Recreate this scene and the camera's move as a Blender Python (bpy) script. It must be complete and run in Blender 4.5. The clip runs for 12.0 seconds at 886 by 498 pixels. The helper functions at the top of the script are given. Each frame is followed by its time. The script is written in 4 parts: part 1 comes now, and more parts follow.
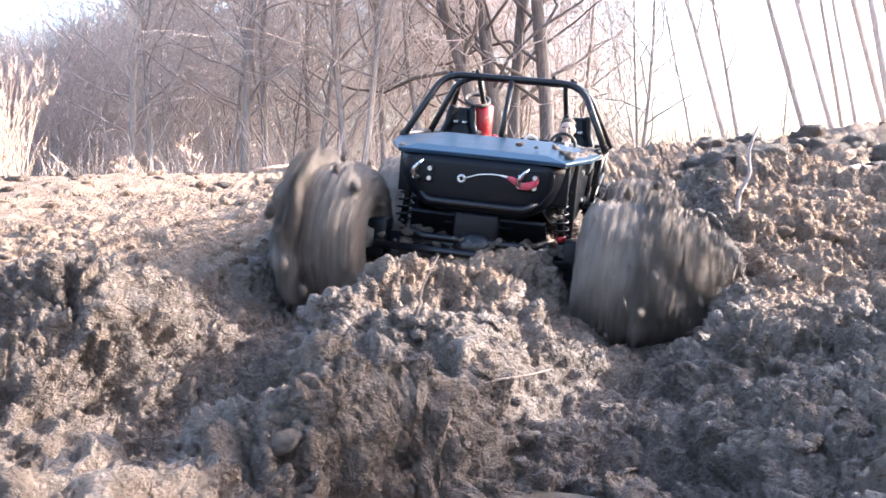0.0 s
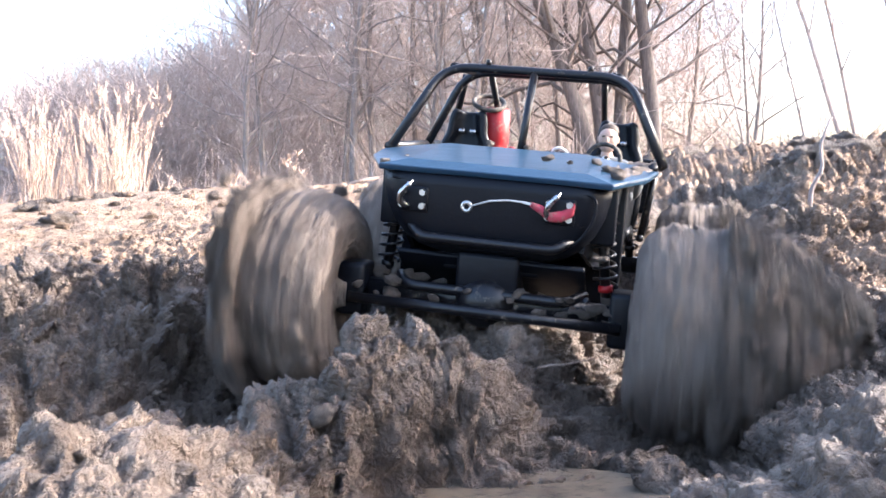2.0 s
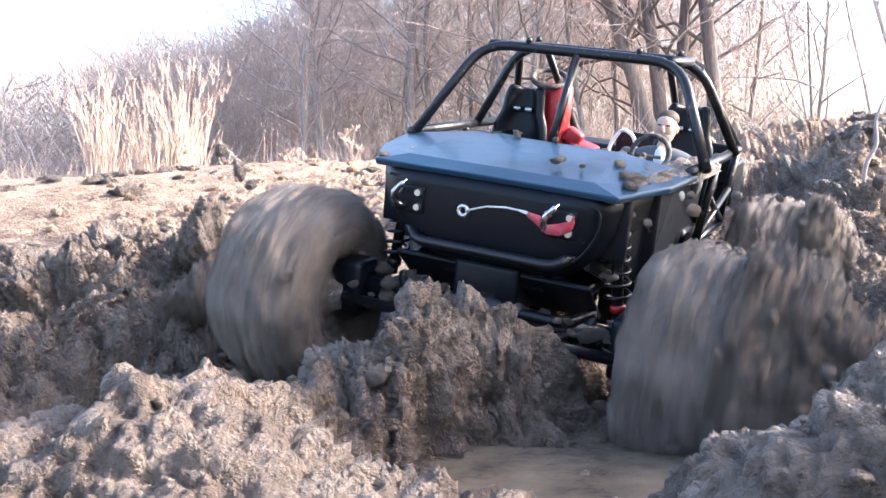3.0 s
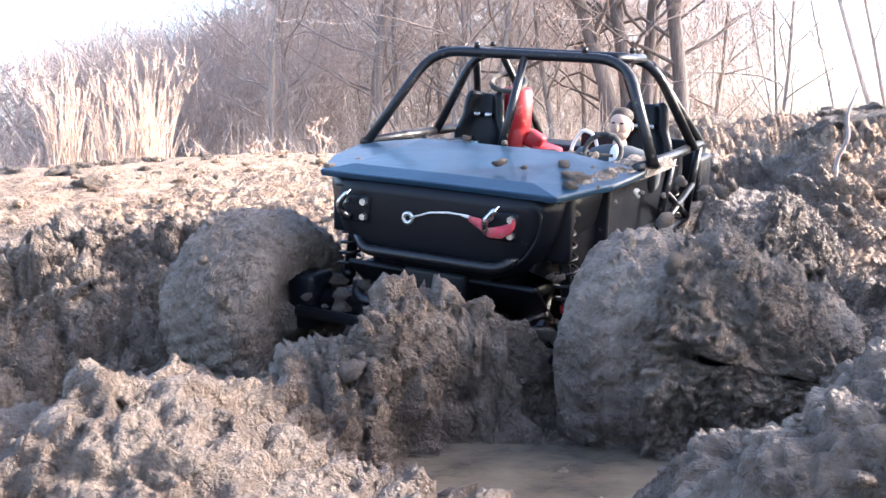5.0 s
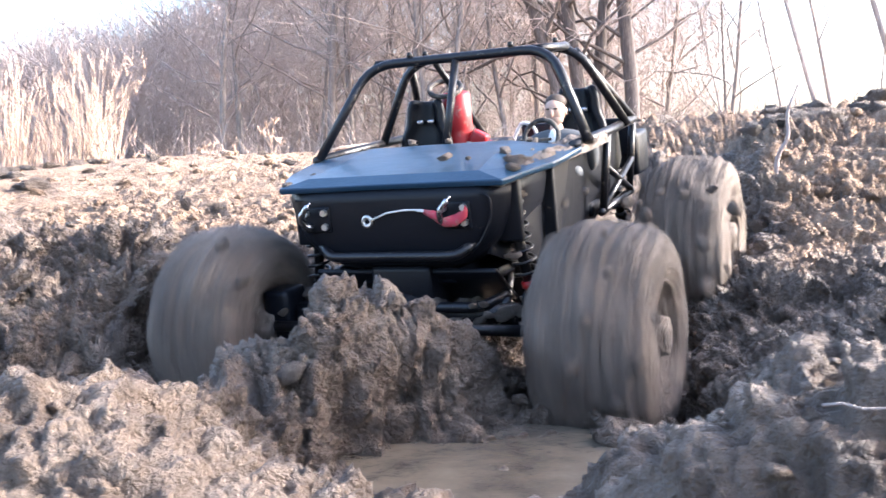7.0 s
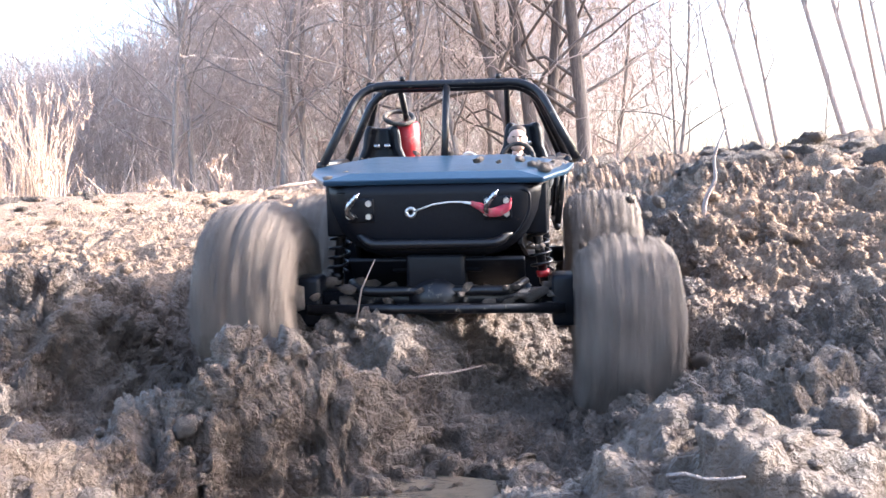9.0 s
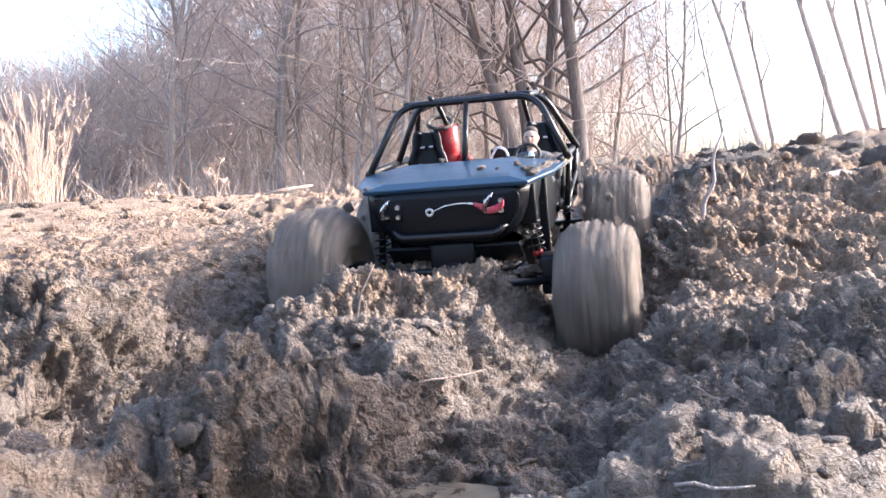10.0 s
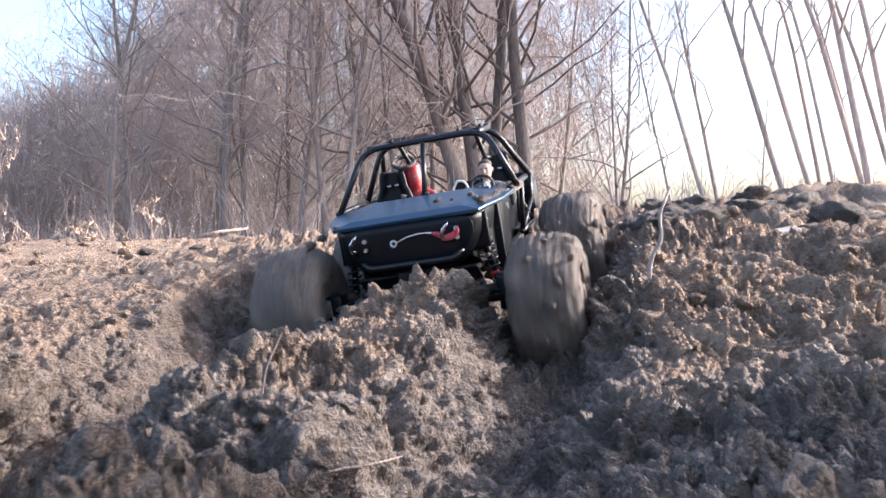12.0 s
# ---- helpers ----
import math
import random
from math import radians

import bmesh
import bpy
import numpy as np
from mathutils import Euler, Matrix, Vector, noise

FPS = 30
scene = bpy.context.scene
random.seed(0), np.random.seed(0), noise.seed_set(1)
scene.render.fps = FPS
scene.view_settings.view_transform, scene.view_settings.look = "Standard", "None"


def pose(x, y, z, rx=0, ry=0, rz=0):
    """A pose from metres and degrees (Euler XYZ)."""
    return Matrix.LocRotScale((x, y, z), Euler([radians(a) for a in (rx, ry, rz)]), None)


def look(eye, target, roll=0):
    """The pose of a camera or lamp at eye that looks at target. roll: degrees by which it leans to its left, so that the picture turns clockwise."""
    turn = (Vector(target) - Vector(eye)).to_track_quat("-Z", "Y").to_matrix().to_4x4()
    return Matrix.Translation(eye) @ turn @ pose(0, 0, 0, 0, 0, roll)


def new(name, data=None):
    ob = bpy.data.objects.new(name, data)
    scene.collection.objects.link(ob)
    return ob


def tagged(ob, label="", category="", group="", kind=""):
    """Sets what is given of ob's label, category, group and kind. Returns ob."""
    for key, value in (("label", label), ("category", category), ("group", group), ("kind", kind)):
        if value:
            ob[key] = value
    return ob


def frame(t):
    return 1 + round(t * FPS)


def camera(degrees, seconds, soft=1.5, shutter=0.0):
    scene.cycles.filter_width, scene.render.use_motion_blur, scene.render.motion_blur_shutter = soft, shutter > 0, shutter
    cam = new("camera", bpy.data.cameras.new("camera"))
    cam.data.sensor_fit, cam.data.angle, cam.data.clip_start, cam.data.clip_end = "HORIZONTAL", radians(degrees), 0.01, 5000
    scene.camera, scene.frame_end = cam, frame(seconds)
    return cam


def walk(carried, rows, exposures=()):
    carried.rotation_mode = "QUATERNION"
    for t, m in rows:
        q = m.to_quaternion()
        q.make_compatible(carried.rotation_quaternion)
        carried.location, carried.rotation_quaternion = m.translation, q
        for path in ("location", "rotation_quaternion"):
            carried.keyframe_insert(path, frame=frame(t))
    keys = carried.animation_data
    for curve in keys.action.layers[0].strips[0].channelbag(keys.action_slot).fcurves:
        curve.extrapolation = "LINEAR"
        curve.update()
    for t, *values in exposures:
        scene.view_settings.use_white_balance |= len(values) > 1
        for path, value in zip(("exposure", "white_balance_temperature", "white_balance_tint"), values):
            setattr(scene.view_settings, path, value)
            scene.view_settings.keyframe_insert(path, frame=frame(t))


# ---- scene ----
cam = camera(48.0, 12.0, 1.5, 0.5)
EXPOSURE = ((0.0, 2.62, 5950, 15), (7.7, 2.65, 5950, 15), (9.5, 2.55, 5950, 15), (10.3, 2.22, 5950, 15), (11.0, 2.15, 5900, 15), (12.0, 1.85, 5850, 15))
PATH = [
    (0, (0.022, 0.016, 0.438), (0.005, 2.011, 0.297), -1.0),
    (0.5, (0.045, 0.014, 0.44), (0.038, 2.01, 0.31), -1.0),
    (1, (0.073, -0.004, 0.423), (0.025, 1.992, 0.302), -2.0),
    (1.5, (0.081, -0.024, 0.415), (-0.112, 1.965, 0.331), -2.5),
    (2, (0.09, -0.031, 0.419), (-0.148, 1.952, 0.31), -2.4),
    (2.5, (0.091, -0.044, 0.415), (-0.232, 1.924, 0.264), -2.1),
    (3, (0.1, -0.07, 0.416), (-0.251, 1.893, 0.263), -2.2),
    (5, (0.09, -0.052, 0.414), (-0.197, 1.92, 0.246), -1.9),
    (5.5, (0.091, -0.05, 0.413), (-0.186, 1.923, 0.238), -2.2),
    (6, (0.095, -0.049, 0.413), (-0.165, 1.926, 0.238), -2.5),
    (6.5, (0.097, -0.05, 0.415), (-0.142, 1.928, 0.247), -2.4),
    (7, (0.103, -0.051, 0.414), (-0.095, 1.931, 0.242), -2.3),
    (7.5, (0.125, -0.051, 0.417), (-0.032, 1.936, 0.252), -1.9),
    (9.5, (0.146, -0.035, 0.424), (0.045, 1.96, 0.328), -2.2),
    (10, (0.143, -0.034, 0.425), (0.041, 1.961, 0.326), -2.4),
    (10.5, (0.141, -0.032, 0.426), (0.036, 1.962, 0.327), -2.2),
    (11, (0.141, -0.031, 0.427), (0.034, 1.964, 0.329), -2.4),
    (11.5, (0.152, -0.003, 0.44), (0.139, 1.997, 0.398), -1.9),
    (12, (0.165, 0.093, 0.445), (0.174, 2.092, 0.425), -1.4),
]
walk(cam, [(t, look(eye, target, roll)) for t, eye, target, roll in PATH], EXPOSURE)

# ---- light ----
SUN_EL, SUN_AZ = 25.0, 80.0          # degrees above the ground; clockwise from ahead (+y)
world = bpy.data.worlds.new("sky")
scene.world = world
world.use_nodes = True
wn = world.node_tree.nodes
sky = wn.new("ShaderNodeTexSky")
sky.sky_type, sky.sun_disc = "NISHITA", False
sky.sun_elevation, sky.sun_rotation = radians(SUN_EL), radians(SUN_AZ)
sky.air_density, sky.dust_density, sky.ozone_density = 1.0, 3.5, 1.0
wn["Background"].inputs["Strength"].default_value = 0.15
world.node_tree.links.new(sky.outputs[0], wn["Background"].inputs["Color"])
sun = new("sun", bpy.data.lights.new("sun", "SUN"))
sun.data.energy, sun.data.angle, sun.data.color = 2.5, radians(0.6), (1.0, 0.92, 0.82)
sd = Vector((math.sin(radians(SUN_AZ)) * math.cos(radians(SUN_EL)),
             math.cos(radians(SUN_AZ)) * math.cos(radians(SUN_EL)), math.sin(radians(SUN_EL))))
sun.matrix_world = look(sd * 50, (0, 0, 0))


# ---- materials ----
def material(name):
    m = bpy.data.materials.new(name)
    m.use_nodes = True
    return m, m.node_tree.nodes, m.node_tree.links, m.node_tree.nodes["Principled BSDF"]


def noise_tex(n, l, scale, detail=5.0, rough=0.6, coord="Object", vec=None):
    t = n.new("ShaderNodeTexNoise")
    t.inputs["Scale"].default_value, t.inputs["Detail"].default_value = scale, detail
    t.inputs["Roughness"].default_value = rough
    if vec is None:
        c = n.new("ShaderNodeTexCoord")
        vec = c.outputs[coord]
    l.new(vec, t.inputs["Vector"])
    return t.outputs["Fac"]


def ramp(n, l, fac, stops):
    r = n.new("ShaderNodeValToRGB")
    while len(r.color_ramp.elements) < len(stops):
        r.color_ramp.elements.new(0.5)
    for e, (p, c) in zip(r.color_ramp.elements, stops):
        e.position, e.color = p, (*c, 1) if len(c) == 3 else c
    l.new(fac, r.inputs["Fac"])
    return r.outputs["Color"]


def mix(n, l, fac, a, b, how="MIX"):
    m = n.new("ShaderNodeMix")
    m.data_type, m.blend_type = "RGBA", how
    for sock, v in ((m.inputs[0], fac), (m.inputs[6], a), (m.inputs[7], b)):
        if isinstance(v, (int, float)):
            sock.default_value = v
        elif isinstance(v, tuple):
            sock.default_value = (*v, 1)
        else:
            l.new(v, sock)
    return m.outputs[2]


def bump(n, l, b, height, strength, distance):
    k = n.new("ShaderNodeBump")
    k.inputs["Strength"].default_value, k.inputs["Distance"].default_value = strength, distance
    l.new(height, k.inputs["Height"])
    l.new(k.outputs[0], b.inputs["Normal"])
    return k


def value(n, l, fac, lo, hi, a=0.3, c=0.7):
    r = n.new("ShaderNodeMapRange")
    for s, v in zip(("From Min", "From Max", "To Min", "To Max"), (a, c, lo, hi)):
        r.inputs[s].default_value = v
    l.new(fac, r.inputs["Value"])
    return r.outputs[0]


def mud_material(name, wet_from_ground):
    """Clay soil: pale and dull where dry, dark and shiny where wet."""
    m, n, l, b = material(name)
    big = noise_tex(n, l, 3.0, 4)
    mid = noise_tex(n, l, 22.0, 6, 0.65)
    fine = noise_tex(n, l, 160.0, 5, 0.7)
    if wet_from_ground:
        dry = ramp(n, l, mid, [(0.28, (0.19, 0.125, 0.085)), (0.5, (0.35, 0.245, 0.17)), (0.72, (0.47, 0.35, 0.25))])
    else:
        dry = ramp(n, l, mid, [(0.28, (0.17, 0.135, 0.112)), (0.5, (0.31, 0.258, 0.22)), (0.72, (0.43, 0.37, 0.325))])
    wet = ramp(n, l, mid, [(0.28, (0.078, 0.054, 0.040)), (0.5, (0.19, 0.142, 0.108)), (0.75, (0.345, 0.274, 0.218))])
    if wet_from_ground:
        a = n.new("ShaderNodeAttribute")
        a.attribute_name = "wet"
        add = n.new("ShaderNodeMath")
        add.operation = "MULTIPLY_ADD"
        l.new(big, add.inputs[0])
        add.inputs[1].default_value = 0.7
        l.new(a.outputs["Fac"], add.inputs[2])
        w = value(n, l, add.outputs[0], 0.0, 1.0, 0.45, 0.95)
    else:
        w = value(n, l, big, 0.15, 0.8, 0.3, 0.6)
    col = mix(n, l, w, dry, wet)
    col = mix(n, l, 0.55, col, ramp(n, l, fine, [(0.3, (0.55, 0.53, 0.5)), (0.7, (1.25, 1.22, 1.2))]), "MULTIPLY")
    l.new(col, b.inputs["Base Color"])
    rough = n.new("ShaderNodeMath")
    rough.operation = "MULTIPLY_ADD"
    l.new(w, rough.inputs[0])
    rough.inputs[1].default_value = -0.42
    rough.inputs[2].default_value = 0.92
    l.new(rough.outputs[0], b.inputs["Roughness"])
    gritty = noise_tex(n, l, 120.0, 8, 0.8)
    crease = n.new("ShaderNodeTexVoronoi")
    crease.inputs["Scale"].default_value = 190.0
    warp = n.new("ShaderNodeVectorMath")
    warp.operation = "MULTIPLY_ADD"
    co = n.new("ShaderNodeTexCoord")
    nt = n.new("ShaderNodeTexNoise")
    nt.inputs["Scale"].default_value, nt.inputs["Detail"].default_value = 60.0, 4.0
    l.new(co.outputs["Object"], nt.inputs["Vector"])
    l.new(nt.outputs["Color"], warp.inputs[0])
    warp.inputs[1].default_value = (0.012, 0.012, 0.012)
    l.new(co.outputs["Object"], warp.inputs[2])
    l.new(warp.outputs[0], crease.inputs["Vector"])
    h = n.new("ShaderNodeMath")
    h.operation = "MULTIPLY_ADD"
    l.new(crease.outputs["Distance"], h.inputs[0])
    h.inputs[1].default_value = -0.55
    l.new(gritty, h.inputs[2])
    h2 = n.new("ShaderNodeMath")
    h2.operation = "MULTIPLY_ADD"
    l.new(fine, h2.inputs[0])
    h2.inputs[1].default_value = 0.3
    l.new(h.outputs[0], h2.inputs[2])
    chips = h2.outputs[0]
    for scale, deep in ((48.0, 0.55), (115.0, 0.35), (260.0, 0.2)):
        h3 = n.new("ShaderNodeMath")
        h3.operation = "MULTIPLY_ADD"
        l.new(value(n, l, noise_tex(n, l, scale, 3, 0.6), 0.0, 1.0, 0.46, 0.53), h3.inputs[0])
        h3.inputs[1].default_value = deep
        l.new(chips, h3.inputs[2])
        chips = h3.outputs[0]
    bump(n, l, b, chips, 1.0, 0.0065)
    return m


def painted(name, colour, rough, metal=0.0, dirt=0.35, scale=30.0, dust=(0.22, 0.18, 0.14), coat=0.0, gloss=0.5):
    """A paint, plastic or metal with patches of dried mud on it."""
    m, n, l, b = material(name)
    d = noise_tex(n, l, scale, 8, 0.7)
    f = value(n, l, d, 0.0, 1.0, 0.66 - dirt * 0.35, 0.76 - dirt * 0.2)
    shade = mix(n, l, noise_tex(n, l, scale * 0.25, 3), tuple(c * 0.8 for c in colour), tuple(min(1, c * 1.2) for c in colour))
    l.new(mix(n, l, f, shade, dust), b.inputs["Base Color"])
    l.new(value(n, l, d, rough, 0.85, 0.62 - dirt * 0.3, 0.76 - dirt * 0.2), b.inputs["Roughness"])
    b.inputs["Metallic"].default_value = metal
    b.inputs["Coat Weight"].default_value = coat
    b.inputs["Specular IOR Level"].default_value = gloss
    bump(n, l, b, d, 0.35, 0.002)
    return m


MUD = mud_material("mud", True)
MUD_WET = mud_material("caked_mud", False)
BLACK = painted("black_plastic", (0.004, 0.005, 0.008), 0.4, dirt=0.0, scale=60, gloss=0.22)
# the base colour is blued to stand in for reflected sky
HOOD = painted("hood_paint_sky_tint", (0.016, 0.043, 0.077), 0.3, dirt=-0.2, scale=42, coat=0.15, gloss=0.4)
TUBE = painted("cage_paint", (0.007, 0.007, 0.009), 0.3, dirt=0.2, scale=90, gloss=0.4)
STEEL = painted("bolt_steel", (0.6, 0.6, 0.58), 0.3, metal=0.9, dirt=0.2, scale=120)
CHROME = painted("hook_metal", (0.45, 0.45, 0.46), 0.25, metal=1.0, dirt=0.15, scale=90)
RED = painted("red_paint", (0.33, 0.01, 0.014), 0.4, dirt=0.25, scale=60)
WEB = painted("red_webbing", (0.42, 0.04, 0.065), 0.8, dirt=0.4, scale=140)
CORD = painted("winch_cord", (0.6, 0.58, 0.54), 0.8, dirt=0.2, scale=140)
STONE = painted("pale_stone", (0.36, 0.32, 0.28), 0.8, dirt=0.3, scale=40)
WHITE = painted("white_plastic", (0.8, 0.8, 0.78), 0.4, dirt=0.1, scale=60)
RUBBER = painted("rubber", (0.02, 0.02, 0.02), 0.7, dirt=0.5, scale=50)
SUIT = painted("grey_cloth", (0.085, 0.095, 0.105), 0.9, dirt=0.15, scale=80)
SKIN = painted("figure_plastic", (0.5, 0.33, 0.25), 0.5, dirt=0.05, scale=80)
HAIR = painted("figure_hair", (0.05, 0.035, 0.025), 0.7, dirt=0.0, scale=80)


def bark_material(name, dark, light):
    m, n, l, b = material(name)
    c = n.new("ShaderNodeTexCoord")
    mp = n.new("ShaderNodeMapping")
    mp.inputs["Scale"].default_value = (6, 6, 0.9)
    l.new(c.outputs["Object"], mp.inputs["Vector"])
    f = noise_tex(n, l, 5.0, 8, 0.7, vec=mp.outputs[0])
    oi = n.new("ShaderNodeObjectInfo")
    col = ramp(n, l, f, [(0.3, dark), (0.7, light)])
    col = mix(n, l, 0.35, col, ramp(n, l, oi.outputs["Random"], [(0.0, (0.6, 0.58, 0.58)), (1.0, (1.3, 1.25, 1.2))]), "MULTIPLY")
    l.new(col, b.inputs["Base Color"])
    b.inputs["Roughness"].default_value = 0.9
    bump(n, l, b, f, 0.8, 0.03)
    return m


BARK = bark_material("bark", (0.16, 0.135, 0.122), (0.40, 0.345, 0.315))
TWIG = bark_material("twig_bark", (0.31, 0.258, 0.238), (0.56, 0.475, 0.435))
DARK_BARK = bark_material("oak_bark", (0.08, 0.066, 0.060), (0.22, 0.185, 0.17))
PALE_BARK = bark_material("pale_bark", (0.28, 0.235, 0.215), (0.55, 0.48, 0.44))
PALE = bark_material("dry_reed", (0.36, 0.26, 0.20), (0.62, 0.49, 0.40))


# ---- mesh helpers ----
def mesh_of(name, verts, faces, mats=(), smooth=False):
    me = bpy.data.meshes.new(name)
    me.from_pydata(verts, [], faces)
    for m in mats:
        me.materials.append(m)
    if smooth:
        me.polygons.foreach_set("use_smooth", [True] * len(me.polygons))
    me.update()
    return me


def part(name, bm, mat, parent=None, label="", smooth=True):
    """Links a bmesh or a mesh as one object under a thing or a part."""
    if isinstance(bm, bpy.types.Mesh):
        me = bm
    else:
        me = bpy.data.meshes.new(name)
        bm.to_mesh(me)
        bm.free()
        if smooth:
            me.polygons.foreach_set("use_smooth", [True] * len(me.polygons))
    if mat and not me.materials:
        me.materials.append(mat)
    ob = new(name, me)
    ob.parent = parent
    return tagged(ob, label)


def block(bm, x0, x1, y0, y1, z0, z1, bevel=0.004, m=None):
    r = bmesh.ops.create_cube(bm, size=1)["verts"]
    bmesh.ops.scale(bm, vec=(x1 - x0, y1 - y0, z1 - z0), verts=r)
    bmesh.ops.translate(bm, vec=((x0 + x1) / 2, (y0 + y1) / 2, (z0 + z1) / 2), verts=r)
    es = list({e for v in r for e in v.link_edges})
    if bevel:
        out = bmesh.ops.bevel(bm, geom=es, offset=bevel, segments=2, affect="EDGES", profile=0.6)
        r = list({v for f in out["faces"] for v in f.verts} | {v for v in r if v.is_valid})
    if m is not None:
        bmesh.ops.transform(bm, matrix=m, verts=r)
    return bm


def tube_data(pts, radii, sides=8, close=True):
    """Vertices and faces of a tube along the points."""
    pts = [Vector(p) for p in pts]
    verts, faces = [], []
    n = len(pts)
    ref = None
    for i, p in enumerate(pts):
        d = (pts[min(i + 1, n - 1)] - pts[max(i - 1, 0)]).normalized()
        if ref is None:
            ref = d.orthogonal().normalized()
        ref = (ref - d * ref.dot(d)).normalized()
        side = d.cross(ref)
        r = radii[i] if isinstance(radii, (list, tuple)) else radii
        for k in range(sides):
            a = 2 * math.pi * k / sides
            verts.append(p + (ref * math.cos(a) + side * math.sin(a)) * r)
    for i in range(n - 1):
        for k in range(sides):
            a, b = i * sides + k, i * sides + (k + 1) % sides
            faces.append((a, b, b + sides, a + sides))
    if close:
        faces.append(tuple(range(sides))[::-1])
        faces.append(tuple(range((n - 1) * sides, n * sides)))
    return verts, faces


def rounded(pts, r=0.03, steps=5):
    """The polyline with its corners rounded."""
    pts = [Vector(p) for p in pts]
    out = [pts[0]]
    for a, b, c in zip(pts, pts[1:], pts[2:]):
        u, v = (a - b), (c - b)
        k = min(r, u.length * 0.45, v.length * 0.45)
        p, q = b + u.normalized() * k, b + v.normalized() * k
        for s in range(steps + 1):
            t = s / steps
            out.append(p * (1 - t) ** 2 + b * 2 * t * (1 - t) + q * t * t)
    out.append(pts[-1])
    return out


def tube(name, pts, r, mat, parent, label="", bend=0.0, sides=10):
    v, f = tube_data(rounded(pts, bend) if bend else pts, r, sides)
    return part(name, mesh_of(name, v, f, (mat,), True), None, parent, label)


def ring(name, centre, normal, big, small, mat, parent, label="", seg=24):
    q = Vector(normal).to_track_quat("Z", "Y")
    verts, faces = [], []
    for i in range(seg):
        a = 2 * math.pi * i / seg
        for k in range(8):
            b = 2 * math.pi * k / 8
            p = Vector(((big + small * math.cos(b)) * math.cos(a), (big + small * math.cos(b)) * math.sin(a), small * math.sin(b)))
            verts.append(Vector(centre) + q @ p)
            faces.append((i * 8 + k, (i + 1) % seg * 8 + k, (i + 1) % seg * 8 + (k + 1) % 8, i * 8 + (k + 1) % 8))
    return part(name, mesh_of(name, verts, faces, (mat,), True), None, parent, label)


def clod_mesh(name, seed, r=1.0, level=3, flat=0.75, mat=None):
    """A torn lump of clay, about r in radius."""
    bm = bmesh.new()
    bmesh.ops.create_icosphere(bm, subdivisions=level, radius=1)
    o = Vector((seed * 7.3, seed * 3.1, seed * 1.7))
    for v in bm.verts:
        p = v.co.copy()
        k = 0.85 + 0.5 * noise.noise(p * 1.3 + o) + 0.4 * abs(noise.noise(p * 2.6 + o)) + 0.3 * abs(noise.noise(p * 5.5 + o)) + 0.2 * abs(noise.noise(p * 11 + o))
        v.co = Vector((p.x * k * (0.85 + 0.5 * (seed * 0.37 % 1)), p.y * k * (0.8 + 0.4 * (seed * 0.61 % 1)), p.z * k * flat)) * r
    me = bpy.data.meshes.new(name)
    bm.to_mesh(me)
    bm.free()
    me.polygons.foreach_set("use_smooth", [True] * len(me.polygons))
    me.materials.append(mat or MUD_WET)
    return me


# ---- ground ----
def lattice(ix, iy, seed):
    h = (ix.astype(np.int64) * 374761393 + iy.astype(np.int64) * 668265263 + seed * 974634777) & 0xFFFFFFFF
    h = ((h ^ (h >> 13)) * 1274126177) & 0xFFFFFFFF
    return ((h ^ (h >> 16)) & 0xFFFFFF) / float(0xFFFFFF)


def vnoise(x, y, seed):
    ix, iy = np.floor(x), np.floor(y)
    u, v = x - ix, y - iy
    u, v = u * u * (3 - 2 * u), v * v * (3 - 2 * v)
    a, b = lattice(ix, iy, seed), lattice(ix + 1, iy, seed)
    c, d = lattice(ix, iy + 1, seed), lattice(ix + 1, iy + 1, seed)
    return (a * (1 - u) + b * u) * (1 - v) + (c * (1 - u) + d * u) * v - 0.5


def fbm(x, y, seed, octaves=4):
    s, a = 0, 1.0
    for k in range(octaves):
        s = s + a * vnoise(x * 2 ** k + 13.7 * k, y * 2 ** k - 7.1 * k, seed + k)
        a *= 0.5
    return s


def billow(x, y, freq, seed):
    """Rounded humps with sharp creases between them, torn about by a warp; 0 to about 1."""
    a, b = x * freq, y * freq
    u = a + 0.55 * fbm(a * 0.9, b * 0.9, seed + 200, 3)
    v = b + 0.55 * fbm(a * 0.9 + 31, b * 0.9, seed + 300, 3)
    return np.minimum(1.0, np.abs(vnoise(u, v, seed)) * 2.2) * 0.7 + 0.6 * np.abs(vnoise(u * 2.1 + 5, v * 2.1, seed + 1))


def vnoise3(x, y, z, seed):
    ix, iy, iz = np.floor(x), np.floor(y), np.floor(z)
    u, v, w = x - ix, y - iy, z - iz
    u, v, w = u * u * (3 - 2 * u), v * v * (3 - 2 * v), w * w * (3 - 2 * w)
    out = 0
    for k in (0, 1):
        lay = (iz + k) * 7919
        a, b = lattice(ix, iy + lay, seed), lattice(ix + 1, iy + lay, seed)
        c, d = lattice(ix, iy + 1 + lay, seed), lattice(ix + 1, iy + 1 + lay, seed)
        out = out + ((a * (1 - u) + b * u) * (1 - v) + (c * (1 - u) + d * u) * v) * (w if k else 1 - w)
    return out - 0.5


